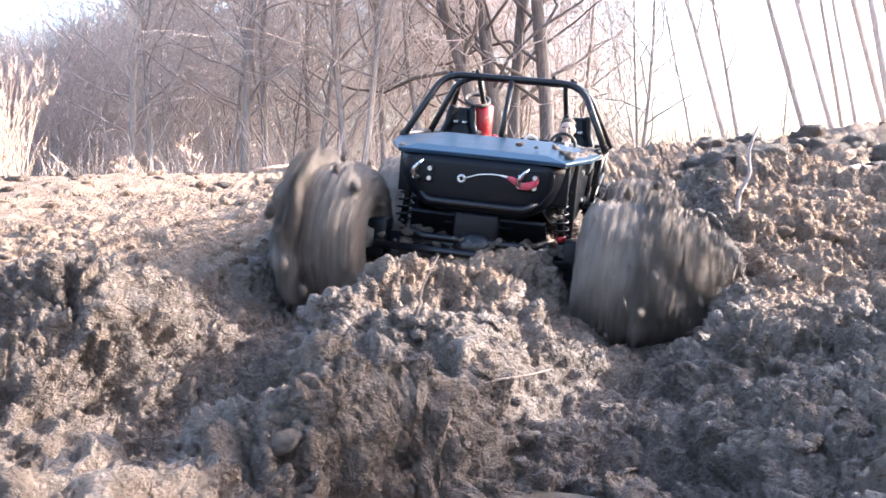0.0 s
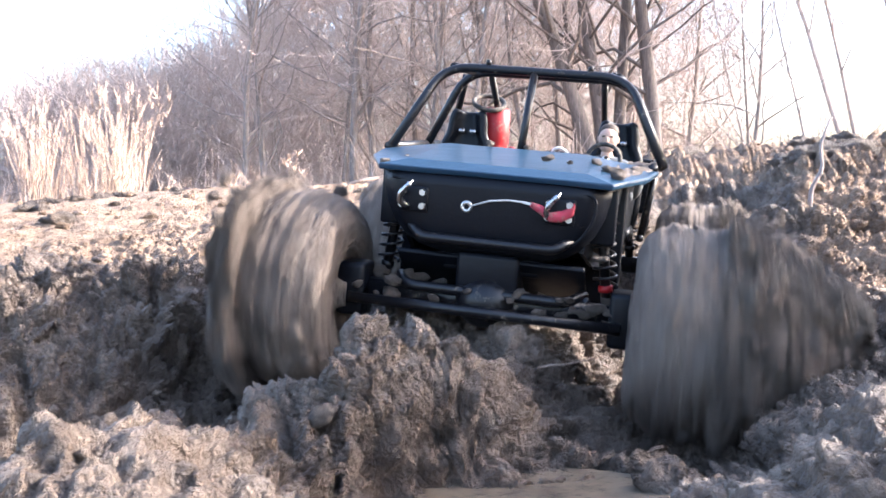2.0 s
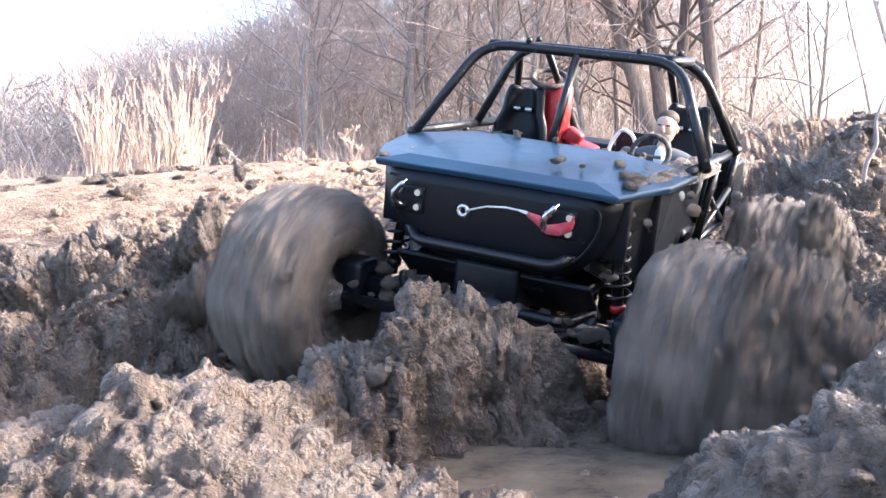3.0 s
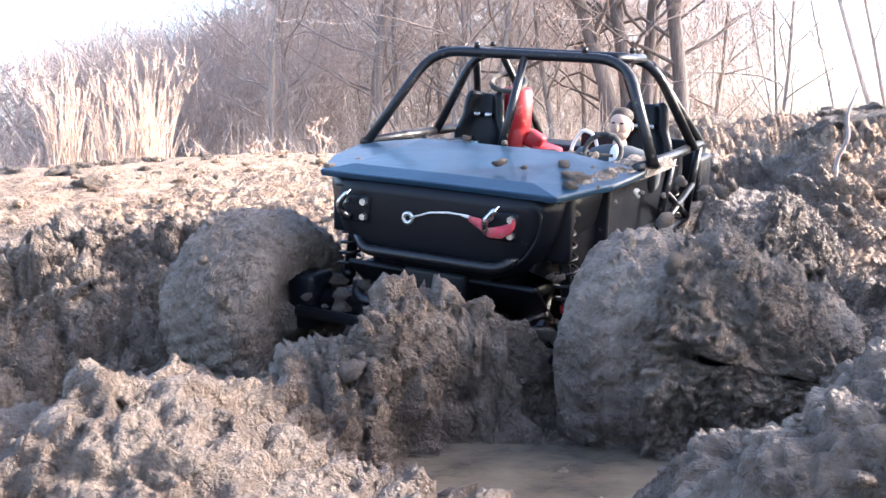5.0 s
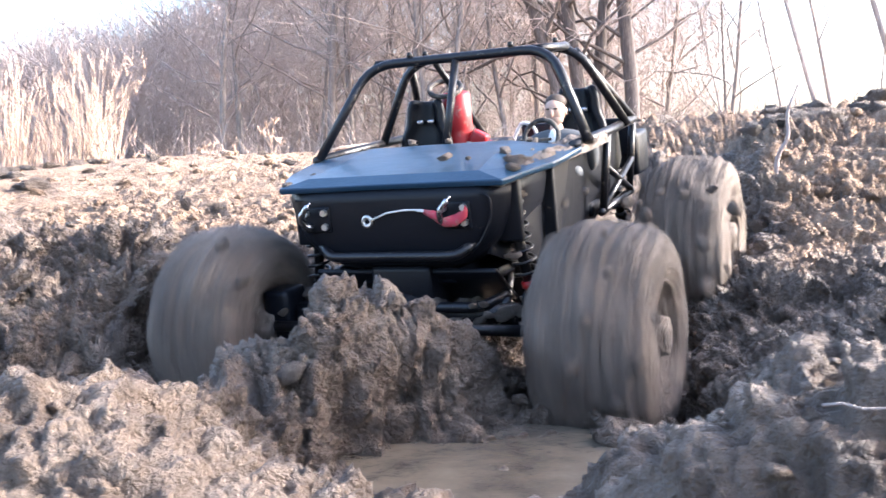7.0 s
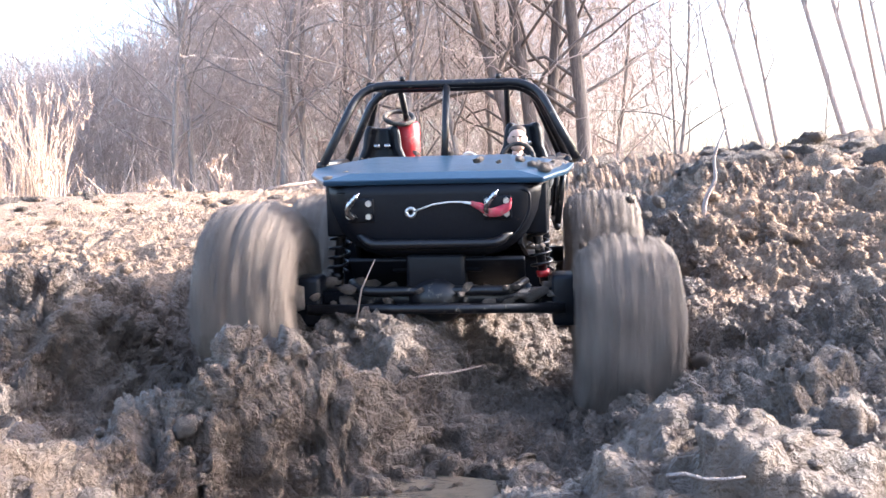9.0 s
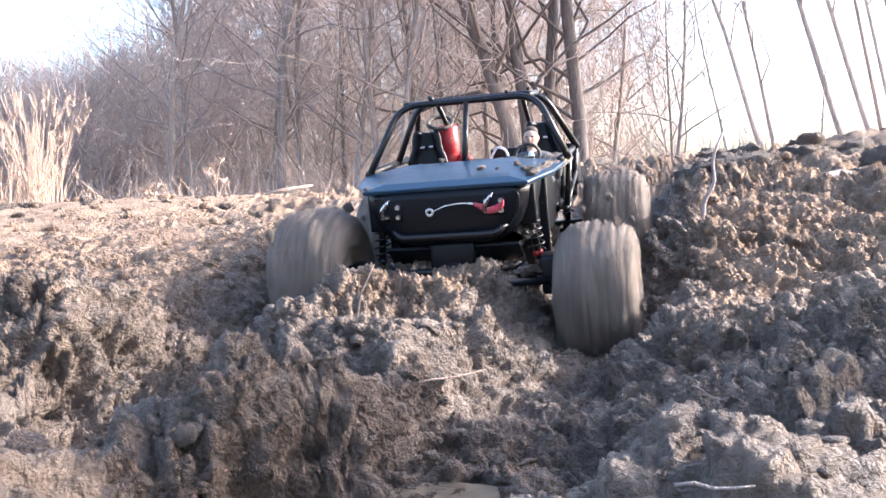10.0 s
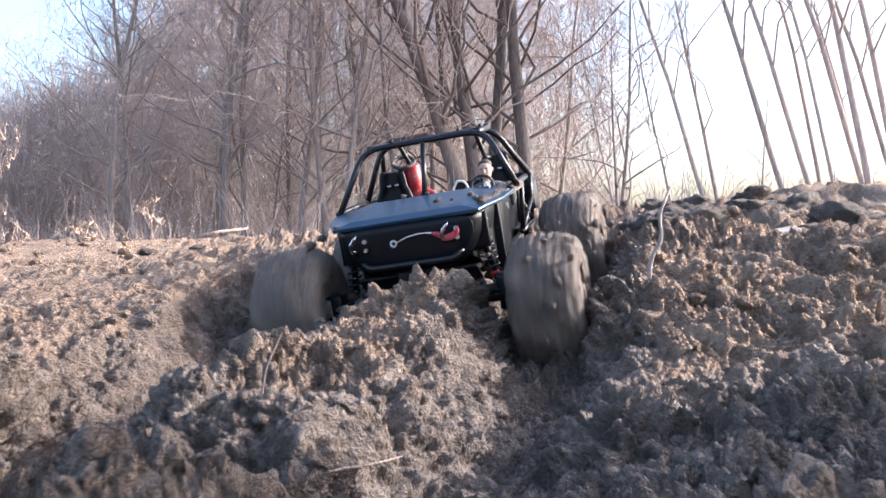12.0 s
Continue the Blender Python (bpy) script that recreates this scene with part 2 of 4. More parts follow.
def clods(p, cell, seed):
    """Broken clay in space: angular clods of about a cell's size, each tilted its own way, with deep joints; about -0.6 to 1."""
    g = p / cell
    g = g + 0.55 * np.column_stack([vnoise3(*(g * 1.3 + 17.0 * k).T, seed + 60 + k) for k in range(3)])
    base = np.floor(g)
    first, second = np.full(len(g), 9.0), np.full(len(g), 9.0)
    height = np.zeros(len(g))
    for n in range(27):
        c = base + (n // 9 - 1, n // 3 % 3 - 1, n % 3 - 1)
        key = c[:, 1] + c[:, 2] * 7919
        r = [lattice(c[:, 0], key, seed + m) for m in range(6)]
        d = g - c - np.column_stack(r[:3])
        dist = np.sqrt((d * d).sum(1))
        own = r[3] + 0.8 * ((r[4] - 0.5) * d[:, 0] + (r[5] - 0.5) * d[:, 1] + (r[3] - 0.5) * d[:, 2])
        closer = dist < first
        second = np.where(closer, first, np.minimum(second, dist))
        height = np.where(closer, own, height)
        first = np.where(closer, dist, first)
    joint = np.clip((second - first) / 0.2, 0, 1)
    return height * (0.5 + 0.5 * joint) - 0.75 * (1 - joint) ** 2


def smooth(v, a, b):
    t = np.clip((v - a) / (b - a), 0, 1)
    return t * t * (3 - 2 * t)


# hummocks and hollows: x, y, half-widths, height, turn in degrees
HUMMOCKS = (
    (-0.07, 0.80, 0.13, 0.055, 0.085, 6), (-0.19, 0.60, 0.13, 0.05, 0.065, 55), (-0.36, 0.82, 0.11, 0.09, -0.06, 0),
    (-0.52, 1.17, 0.26, 0.11, 0.09, 5), (0.235, 0.33, 0.08, 0.10, 0.085, 0), (0.40, 0.52, 0.12, 0.14, 0.05, 30),
    (0.07, 0.69, 0.09, 0.08, -0.045, 0), (0.62, 1.80, 0.12, 0.16, 0.04, 0), (0.47, 3.2, 0.28, 0.3, 0.06, 0),
    (0.02, 1.12, 0.09, 0.10, 0.01, 0), (0.55, 0.95, 0.2, 0.2, 0.03, 0), (-0.9, 2.9, 0.5, 0.3, 0.04, 10),
    (-0.25, 1.95, 0.3, 0.15, 0.02, 0), (0.8, 2.5, 0.25, 0.2, 0.03, 0), (1.5, 3.3, 0.5, 0.4, 0.03, 0),
    (-0.13, 0.45, 0.09, 0.06, 0.03, 0), (0.07, 0.52, 0.09, 0.11, -0.022, 0))
# heap added out of sight only to shade the near mud: x, y, half-widths, height
SHADE_HEAP = (1.78, 1.07, 0.42, 0.27, 1.0)
# wheel ruts: x, y and the height of the rut's floor
RUT_R = ((0.40, 2.10, 0.29), (0.33, 1.68, 0.235), (0.30, 1.48, 0.20), (0.24, 1.25, 0.18), (0.20, 1.02, 0.145), (0.165, 0.88, 0.125), (0.15, 0.80, 0.15))
RUT_L = ((-0.02, 2.15, 0.27), (-0.10, 1.75, 0.22), (-0.17, 1.50, 0.22), (-0.24, 1.25, 0.20), (-0.255, 1.04, 0.165), (-0.27, 0.92, 0.15))


def rut(x, y, path):
    """Distance from a rut's middle and the height of its floor there."""
    best, floor = np.full_like(x, 9.0), np.zeros_like(x)
    for (ax, ay, az), (bx, by, bz) in zip(path, path[1:]):
        t = np.clip(((x - ax) * (bx - ax) + (y - ay) * (by - ay)) / ((bx - ax) ** 2 + (by - ay) ** 2), 0, 1)
        d = np.hypot(x - ax - t * (bx - ax), y - ay - t * (by - ay))
        floor = np.where(d < best, az + t * (bz - az), floor)
        best = np.minimum(d, best)
    return best, floor


def ground_shape(x, y, full=True):
    """Height of the ground and its wetness; not full: the large forms, wetness, roughness and nearness."""
    z = 0.205 + 0.20 * smooth(y, 0.8, 2.2) + 0.055 * smooth(y, 2.0, 4.2)
    z = z + 0.10 * smooth(x, 0.25, 1.5) * smooth(y, 1.3, 3.3) + 0.03 * smooth(x, 0.3, 0.7) * (1 - smooth(y, 1.2, 1.8))
    z = z - 0.22 * smooth(y, 4.6, 8.0) * (1 + 0.8 * smooth(x, 0.3, 2.0))
    for cx, cy, sx, sy, h, turn in HUMMOCKS:
        c, s = math.cos(radians(turn)), math.sin(radians(turn))
        u, v = (x - cx) * c + (y - cy) * s, (y - cy) * c - (x - cx) * s
        z = z + h * np.exp(-0.5 * ((u / sx) ** 2 + (v / sy) ** 2))
    # the added shade caster, raised out of the ground sheet
    z = z + SHADE_HEAP[4] * np.exp(-((x - SHADE_HEAP[0]) / SHADE_HEAP[2]) ** 4 - ((y - SHADE_HEAP[1]) / SHADE_HEAP[3]) ** 4)
    wx, wy = x + 0.03 * fbm(x * 9, y * 9, 5, 3), y + 0.03 * fbm(x * 9 + 40, y * 9, 6, 3)
    wet = 1 - smooth(y + 0.25 * x + 0.12 * fbm(x * 3, y * 3, 17, 3), 1.0, 1.5)
    dug = np.zeros_like(x)
    for path in (RUT_R, RUT_L):
        d, floor = rut(wx, wy, path)
        w = 1 - smooth(d, 0.015, 0.19)
        z = z * (1 - w) + np.minimum(z, floor) * w
        z = z + 0.028 * np.exp(-((d - 0.135) / 0.04) ** 2) * (0.6 + fbm(x * 14, y * 14, 23, 2))
        dug = np.maximum(dug, w)
        wet = np.maximum(wet, 1 - smooth(d, 0.1, 0.2))
    # the puddle lies in a bowl with a low rim
    e = np.hypot((wx - 0.05) / 0.12, (wy - 0.72) / 0.10)
    w = 1 - smooth(e, 0.7, 1.05)
    z = z * (1 - w) + np.minimum(z, 0.160) * w
    z = z + np.exp(-((e - 1.3) / 0.25) ** 2) * np.maximum(0, 0.196 - z)
    near = 1 - smooth(np.hypot(x, y - 0.5), 1.5, 6.0)
    rough = (0.30 + 0.70 * near) * (1 - 0.35 * dug)
    rough = rough * (0.2 + 0.8 * np.maximum(smooth(x + 0.3 * y, 0.1, 0.8), 1 - smooth(y - 0.15 * x, 1.2, 1.6)))
    z = z + rough * 0.05 * fbm(wx * 4.5, wy * 4.5, 31, 3)
    z = z + rough * (0.040 * billow(x, y, 5.5, 41) - 0.012)
    return (z, wet) if full else (z, wet, rough, near)


def ground_z(x, y):
    return float(ground_shape(np.array([float(x)]), np.array([float(y)]))[0][0])


def spaced(lo, hi, fine_lo, fine_hi, step, growth):
    mid = list(np.arange(fine_lo, fine_hi, step))
    left, right, s, p = [], [], step, fine_lo
    while p > lo:
        s *= growth
        p -= s
        left.append(p)
    s, p = step, mid[-1]
    while p < hi:
        s *= growth
        p += s
        right.append(p)
    return np.array(left[::-1] + mid + right)


def build_ground():
    xs = spaced(-250, 250, -0.66, 0.80, 0.0026, 1.05)
    ys = spaced(-60, 420, 0.27, 1.75, 0.0024, 1.044)
    gx, gy = np.meshgrid(xs, ys)
    z, wet, rough, near = ground_shape(gx.ravel(), gy.ravel(), False)
    nx, ny = len(xs), len(ys)
    co = np.column_stack([gx.ravel(), gy.ravel(), z])
    # the crumbly surface stands out along the slope's own normal
    dy, dx = np.gradient(z.reshape(ny, nx), ys, xs)
    nrm = np.column_stack([-dx.ravel(), -dy.ravel(), np.ones(nx * ny)])
    nrm /= np.linalg.norm(nrm, axis=1)[:, None]
    close = np.flatnonzero((near > 0.02) & (gy.ravel() > -0.3))
    p = co[close]
    patch = np.clip(0.5 + 1.3 * fbm(p[:, 0] * 6, p[:, 1] * 6, 99, 3), 0, 1)
    broken = np.clip(0.5 + 1.6 * fbm(p[:, 0] * 9 + 3, p[:, 1] * 9, 89, 3), 0, 1)
    d = 0.013 * clods(p, 0.055, 91) * (0.3 + 0.8 * patch) + 0.008 * clods(p + 3.3, 0.026, 93) * (0.2 + 0.9 * broken) + 0.0045 * clods(p + 7.7, 0.012, 97) * (0.5 + 0.6 * patch)
    # gouges and chips: plateaus with torn edges
    for freq, size, k in ((14.0, 0.016, 111), (30.0, 0.010, 117), (62.0, 0.0065, 123), (120.0, 0.004, 129)):
        tear = sum(vnoise3(*(p * freq * 2 ** o + 5.1 * o).T, k + o) * 0.55 ** o for o in range(3))
        d = d + size * (smooth(tear, -0.07, 0.05) + 0.9 * tear)
    d = d - d.mean() - 0.002
    amount = near[close] * (0.14 + 0.86 * np.minimum(1, rough[close] * 1.2)) * (0.75 + 0.5 * patch) * (0.6 + 0.4 * smooth(p[:, 1], 0.32, 0.65))
    co[close] += nrm[close] * (d * np.clip(amount, 0.1, 1.3))[:, None]
    co = co.astype(np.float32)
    i = (np.arange(ny - 1)[:, None] * nx + np.arange(nx - 1)).ravel()
    quads = np.column_stack([i, i + 1, i + nx + 1, i + nx]).astype(np.int32)
    me = bpy.data.meshes.new("ground")
    me.vertices.add(len(co))
    me.vertices.foreach_set("co", co.ravel())
    me.loops.add(quads.size)
    me.loops.foreach_set("vertex_index", quads.ravel())
    me.polygons.add(len(quads))
    me.polygons.foreach_set("loop_start", np.arange(0, quads.size, 4, dtype=np.int32))
    me.polygons.foreach_set("use_smooth", np.ones(len(quads), dtype=bool))
    me.update(calc_edges=True)
    a = me.attributes.new("wet", "FLOAT", "POINT")
    a.data.foreach_set("value", wet.astype(np.float32))
    me.materials.append(MUD)
    return tagged(new("ground", me), "churned brown clay mud with ruts, wet near the wheels", "mud ground", kind="structure")


build_ground()


def build_puddle():
    m, n, l, b = material("muddy_water")
    f = noise_tex(n, l, 14.0, 5)
    l.new(ramp(n, l, f, [(0.35, (0.10, 0.08, 0.06)), (0.65, (0.22, 0.175, 0.125))]), b.inputs["Base Color"])
    b.inputs["Roughness"].default_value = 0.16
    bump(n, l, b, noise_tex(n, l, 60.0, 4), 0.25, 0.004)
    bm = bmesh.new()
    vs = [bm.verts.new((0.05 + 0.15 * math.cos(a), 0.72 + 0.125 * math.sin(a), PUDDLE_Z)) for a in [2 * math.pi * k / 48 for k in range(48)]]
    bm.faces.new(vs)
    ob = part("puddle", bm, m, smooth=False)
    tagged(ob, "shallow puddle of thin yellow-brown muddy water", "puddle", kind="structure")


PUDDLE_Z = 0.174
build_puddle()


# ---- the truck ----
def lathe_tyre(seed):
    """A fat balloon tyre with worn lugs under a coat of mud, its axle along x."""
    prof = [(-0.054, 0.050), (-0.060, 0.066), (-0.059, 0.082), (-0.053, 0.094), (-0.042, 0.101), (-0.028, 0.105), (-0.014, 0.107),
            (0.0, 0.1075), (0.014, 0.107), (0.028, 0.105), (0.042, 0.101), (0.053, 0.094), (0.059, 0.082), (0.060, 0.066), (0.054, 0.050)]
    fine = []
    for (a, b), (c, d) in zip(prof, prof[1:]):
        fine += [(a + (c - a) * k / 5, b + (d - b) * k / 5) for k in range(5)]
    fine.append(prof[-1])
    seg, n = 216, len(fine)
    verts, faces = [], []
    for s in range(seg):
        a = 2 * math.pi * s / seg
        for k, (x, r) in enumerate(fine):
            tread = max(0.0, min(1.0, (r - 0.082) / 0.018))
            row = math.floor(x / 0.013 + 0.5)
            lug = 1 if math.cos(36 * a + row * 1.9) > 0.15 and abs(x / 0.013 - row) < 0.34 else 0
            q = Vector((x * 28, math.cos(a) * 3.2, math.sin(a) * 3.2 + seed * 5))
            dr = 0.0042 * tread * lug * (0.7 + 0.8 * noise.noise(q * 1.3 + Vector((9, 2, 4)))) + 0.006 * noise.noise(q) + 0.004 * noise.noise(q * 2.7) + 0.003 * abs(noise.noise(q * 7))
            rr = r + dr
            verts.append((x + 0.004 * noise.noise(q * 1.7 + Vector((3, 1, 8))), rr * math.cos(a), rr * math.sin(a)))
    for s in range(seg):
        for k in range(n - 1):
            a, b = s * n + k, (s + 1) % seg * n + k
            faces.append((a, a + 1, b + 1, b))
    return mesh_of("tyre", verts, faces, (MUD_WET,), True)


def rim_mesh():
    prof = [(-0.057, 0.0), (-0.057, 0.018), (-0.04, 0.022), (-0.037, 0.044), (-0.054, 0.051), (-0.057, 0.054),
            (0.057, 0.054), (0.054, 0.051), (0.037, 0.044), (0.04, 0.022), (0.057, 0.018), (0.057, 0.0)]
    seg, n = 32, len(prof)
    verts = [(x, r * math.cos(2 * math.pi * s / seg), r * math.sin(2 * math.pi * s / seg)) for s in range(seg) for x, r in prof]
    faces = [(s * n + k, s * n + k + 1, (s + 1) % seg * n + k + 1, (s + 1) % seg * n + k) for s in range(seg) for k in range(n - 1)]
    return mesh_of("rim", verts, faces, (MUD_WET,), True)


WHEELS = ((-0.212, 0.0, -0.105), (0.22, 0.0, -0.105), (-0.222, 0.44, -0.115), (0.222, 0.44, -0.115))


def build_truck():
    truck = tagged(new("mud_truck"), "black radio-controlled model truck with a tube cage, caked in mud", "model truck")

    # bonnet plate: a raised middle panel with sloping flanks, wider towards the cage
    bm = bmesh.new()
    top = [(-0.128, -0.012, 0.038), (0.128, -0.012, 0.038), (0.158, 0.06, 0.044), (0.168, 0.135, 0.050),
           (0.085, 0.135, 0.062), (-0.085, 0.135, 0.062), (-0.168, 0.135, 0.050), (-0.158, 0.06, 0.044),
           (-0.098, 0.004, 0.046), (0.098, 0.004, 0.046)]
    vs = [bm.verts.new(p) for p in top]
    for f in ((0, 1, 9, 8), (8, 9, 4, 5), (1, 2, 9), (2, 3, 4, 9), (0, 8, 7), (7, 8, 5, 6)):
        bm.faces.new([vs[i] for i in f])
    bmesh.ops.subdivide_edges(bm, edges=bm.edges[:], cuts=4, use_grid_fill=True)
    for v in bm.verts:
        v.co.z += 0.0005 * noise.noise(v.co * 30)
    bmesh.ops.recalc_face_normals(bm, faces=bm.faces[:])
    hood = part("bonnet", bm, HOOD, truck, "dark glossy bonnet plate, the sky's reflected blue put into its colour, with mud specks", smooth=False)
    so = hood.modifiers.new("thick", "SOLIDIFY")
    so.thickness, so.offset = 0.007, -1
    be = hood.modifiers.new("bevel", "BEVEL")
    be.width, be.segments, be.limit_method = 0.002, 2, "ANGLE"

    # nose panel: a tub front with rounded lower corners
    bm = bmesh.new()
    rows = []
    for z, w, y in ((0.033, 0.122, -0.004), (0.02, 0.121, -0.005), (0.0, 0.117, -0.005), (-0.02, 0.108, -0.004), (-0.034, 0.096, -0.002),
                    (-0.044, 0.082, 0.002), (-0.050, 0.066, 0.008)):
        row = []
        for k in range(13):
            u = -1 + k / 6
            row.append(bm.verts.new((w * u, y + 0.03 * max(0, abs(u) - 0.8) ** 1.5 * 5, z)))
        row.insert(0, bm.verts.new((-w * 1.03, 0.12, z)))
        row.append(bm.verts.new((w * 1.03, 0.12, z)))
        rows.append(row)
    for a, b in zip(rows, rows[1:]):
        for k in range(len(a) - 1):
            bm.faces.new((a[k], a[k + 1], b[k + 1], b[k]))
    bmesh.ops.recalc_face_normals(bm, faces=bm.faces[:])
    nose = part("nose_panel", bm, BLACK, truck, "matt black tub-shaped nose panel")
    nose.modifiers.new("thick", "SOLIDIFY").thickness = -0.004

    tube("seam", [(-0.112, -0.0065, 0.024), (0.112, -0.0065, 0.024), (0.112, -0.007, 0.0), (0.10, -0.006, -0.022), (0.085, -0.004, -0.036)], 0.0015, BLACK, truck, bend=0.01, sides=6)
    tube("bumper_lip", [(-0.088, 0.0, -0.026), (-0.074, -0.012, -0.037), (0.074, -0.012, -0.037), (0.088, 0.0, -0.026)], 0.0055, TUBE, truck,
         "black round bumper bar with a muddy top", bend=0.02)
    # recovery hooks, bolts, washer, cord and strap
    for x, z in ((-0.085, 0.003), (0.075, 0.004)):
        bm = bmesh.new()
        block(bm, x - 0.016, x + 0.016, -0.011, -0.004, z - 0.014, z + 0.014, 0.002)
        part("hook_plate", bm, BLACK, truck)
        pts = [(x - 0.006, -0.011, z - 0.009), (x - 0.013, -0.018, z - 0.004), (x - 0.012, -0.024, z + 0.006), (x - 0.003, -0.025, z + 0.016), (x + 0.001, -0.022, z + 0.021)]
        v, f = tube_data(rounded(pts, 0.01), [0.004] * 6 + [0.0035] * 6 + [0.003] * 6 + [0.0012] * 2, 8)
        part("tow_hook", mesh_of("tow_hook", v, f, (CHROME,), True), None, truck, "small curved metal tow hook")
        for bx, bz in ((-0.013, -0.006), (-0.012, 0.008), (0.010, 0.008), (0.010, -0.007)):
            bm = bmesh.new()
            bmesh.ops.create_cone(bm, cap_ends=True, segments=6, radius1=0.0042, radius2=0.0036, depth=0.005)
            bmesh.ops.transform(bm, matrix=pose(x + bx, -0.013, z + bz, 90), verts=bm.verts[:])
            part("bolt", bm, STEEL, truck, smooth=False)
    ring("washer", (-0.026, -0.009, 0.0), (0, -1, 0), 0.0048, 0.0022, STEEL, truck, "bright steel eyelet")
    cord = [(-0.022, -0.011, 0.001), (0.0, -0.013, 0.009), (0.02, -0.014, 0.0115), (0.04, -0.014, 0.011), (0.055, -0.014, 0.008), (0.062, -0.014, 0.005)]
    tube("winch_cord", cord, 0.0011, CORD, truck, "pale twisted winch cord", sides=6)
    tube("winch_cord", [(0.035, -0.0145, 0.0105), (0.05, -0.016, 0.0085), (0.064, -0.016, 0.0)], 0.001, CORD, truck, sides=6)
    bm = bmesh.new()
    strap = [(0.045, 0.0105, 0.004), (0.056, 0.005, 0.007), (0.066, -0.001, 0.009), (0.078, 0.0, 0.010), (0.088, 0.006, 0.009), (0.09, 0.013, 0.006)]
    prev = None
    for x, z, h in strap:
        row = [bm.verts.new((x, -0.017 - 0.003 * math.sin(x * 300), z + h * 0.5)), bm.verts.new((x, -0.019, z)), bm.verts.new((x, -0.017, z - h * 0.5))]
        if prev:
            for k in range(2):
                bm.faces.new((prev[k], row[k], row[k + 1], prev[k + 1]))
        prev = row
    bmesh.ops.subdivide_edges(bm, edges=bm.edges[:], cuts=2, smooth=0.5, use_grid_fill=True)
    s = part("tow_strap", bm, WEB, truck, "crumpled red webbing strap")
    s.modifiers.new("thick", "SOLIDIFY").thickness = 0.002

    # tub, sides and floor
    bm = bmesh.new()
    block(bm, -0.10, 0.10, 0.03, 0.52, -0.072, -0.06, 0.003)
    part("floor_pan", bm, BLACK, truck)
    for sx in (-1, 1):
        bm = bmesh.new()
        prof = [(0.01, 0.036), (0.20, 0.046), (0.42, 0.044), (0.43, 0.0), (0.38, -0.045), (0.26, -0.068), (0.15, -0.075), (0.06, -0.06), (0.01, -0.04)]
        f = bm.faces.new([bm.verts.new((sx * (0.10 + 0.030 * min(1, y / 0.16) + 0.12 * min(0, z)), y, z)) for y, z in prof])
        bmesh.ops.triangulate(bm, faces=[f])
        sp = part("side_panel", bm, BLACK, truck, smooth=False)
        sp.modifiers.new("thick", "SOLIDIFY").thickness = 0.005
    bm = bmesh.new()
    block(bm, -0.035, 0.035, 0.0, 0.06, -0.10, -0.05, 0.006)
    block(bm, -0.055, 0.055, 0.02, 0.08, -0.075, -0.045, 0.005)
    part("gearbox", bm, BLACK, truck, "black gearbox block")
    bm = bmesh.new()
    block(bm, -0.105, 0.105, -0.003, 0.003, -0.035, 0.035, 0.002, pose(0, 0.036, -0.078, 52))
    part("skid_plate", bm, BLACK, truck, "sloping black skid plate under the nose")
    bm = bmesh.new()
    block(bm, -0.135, 0.135, 0.125, 0.132, -0.125, 0.03, 0.003)
    part("front_bulkhead", bm, BLACK, truck)
    for sx in (-1, 1):
        bm = bmesh.new()
        block(bm, sx * 0.118 - 0.014, sx * 0.118 + 0.014, 0.02, 0.032, -0.03, 0.036, 0.003)
        part("shock_tower", bm, BLACK, truck)
        bm = bmesh.new()
        block(bm, sx * 0.152 - 0.016, sx * 0.152 + 0.016, -0.012, 0.03, -0.135, -0.075, 0.006)
        part("steering_knuckle", bm, BLACK, truck)
    bm = bmesh.new()
    block(bm, -0.015, 0.15, 0.455, 0.463, 0.0, 0.052, 0.003)
    block(bm, -0.15, 0.15, 0.463, 0.53, -0.03, 0.03, 0.006)
    part("rear_bulkhead", bm, BLACK, truck)
    for sx in (-1, 1):
        bm = bmesh.new()
        block(bm, sx * 0.127 - 0.03, sx * 0.127 + 0.03, 0.135, 0.30, 0.038, 0.044, 0.002)
        part("side_deck", bm, HOOD, truck)
    bm = bmesh.new()
    block(bm, -0.125, 0.125, 0.136, 0.15, 0.025, 0.042, 0.004)
    part("dashboard", bm, BLACK, truck)

    # axles
    for y in (0.015, 0.44):
        tube("axle_tube", [(-0.16, y, -0.105), (0.16, y, -0.105)], 0.0125, TUBE, truck)
        bm = bmesh.new()
        bmesh.ops.create_uvsphere(bm, u_segments=16, v_segments=10, radius=0.03)
        bmesh.ops.transform(bm, matrix=Matrix.Translation((0, y, -0.105)) @ Matrix.Diagonal((1.2, 1, 1, 1)), verts=bm.verts[:])
        part("differential", bm, TUBE, truck)
        for sx in (-1, 1):
            tube("axle_link", [(sx * 0.06, y + (0.17 if y < 0.3 else -0.17), -0.07), (sx * 0.11, y, -0.095)], 0.005, TUBE, truck)
    tube("steering_rod", [(-0.15, -0.018, -0.112), (0.15, -0.018, -0.112)], 0.006, TUBE, truck)
    tube("skid_bar", [(-0.105, 0.03, -0.088), (-0.09, 0.0, -0.094), (0.09, 0.0, -0.094), (0.105, 0.03, -0.088)], 0.006, TUBE, truck, bend=0.02)
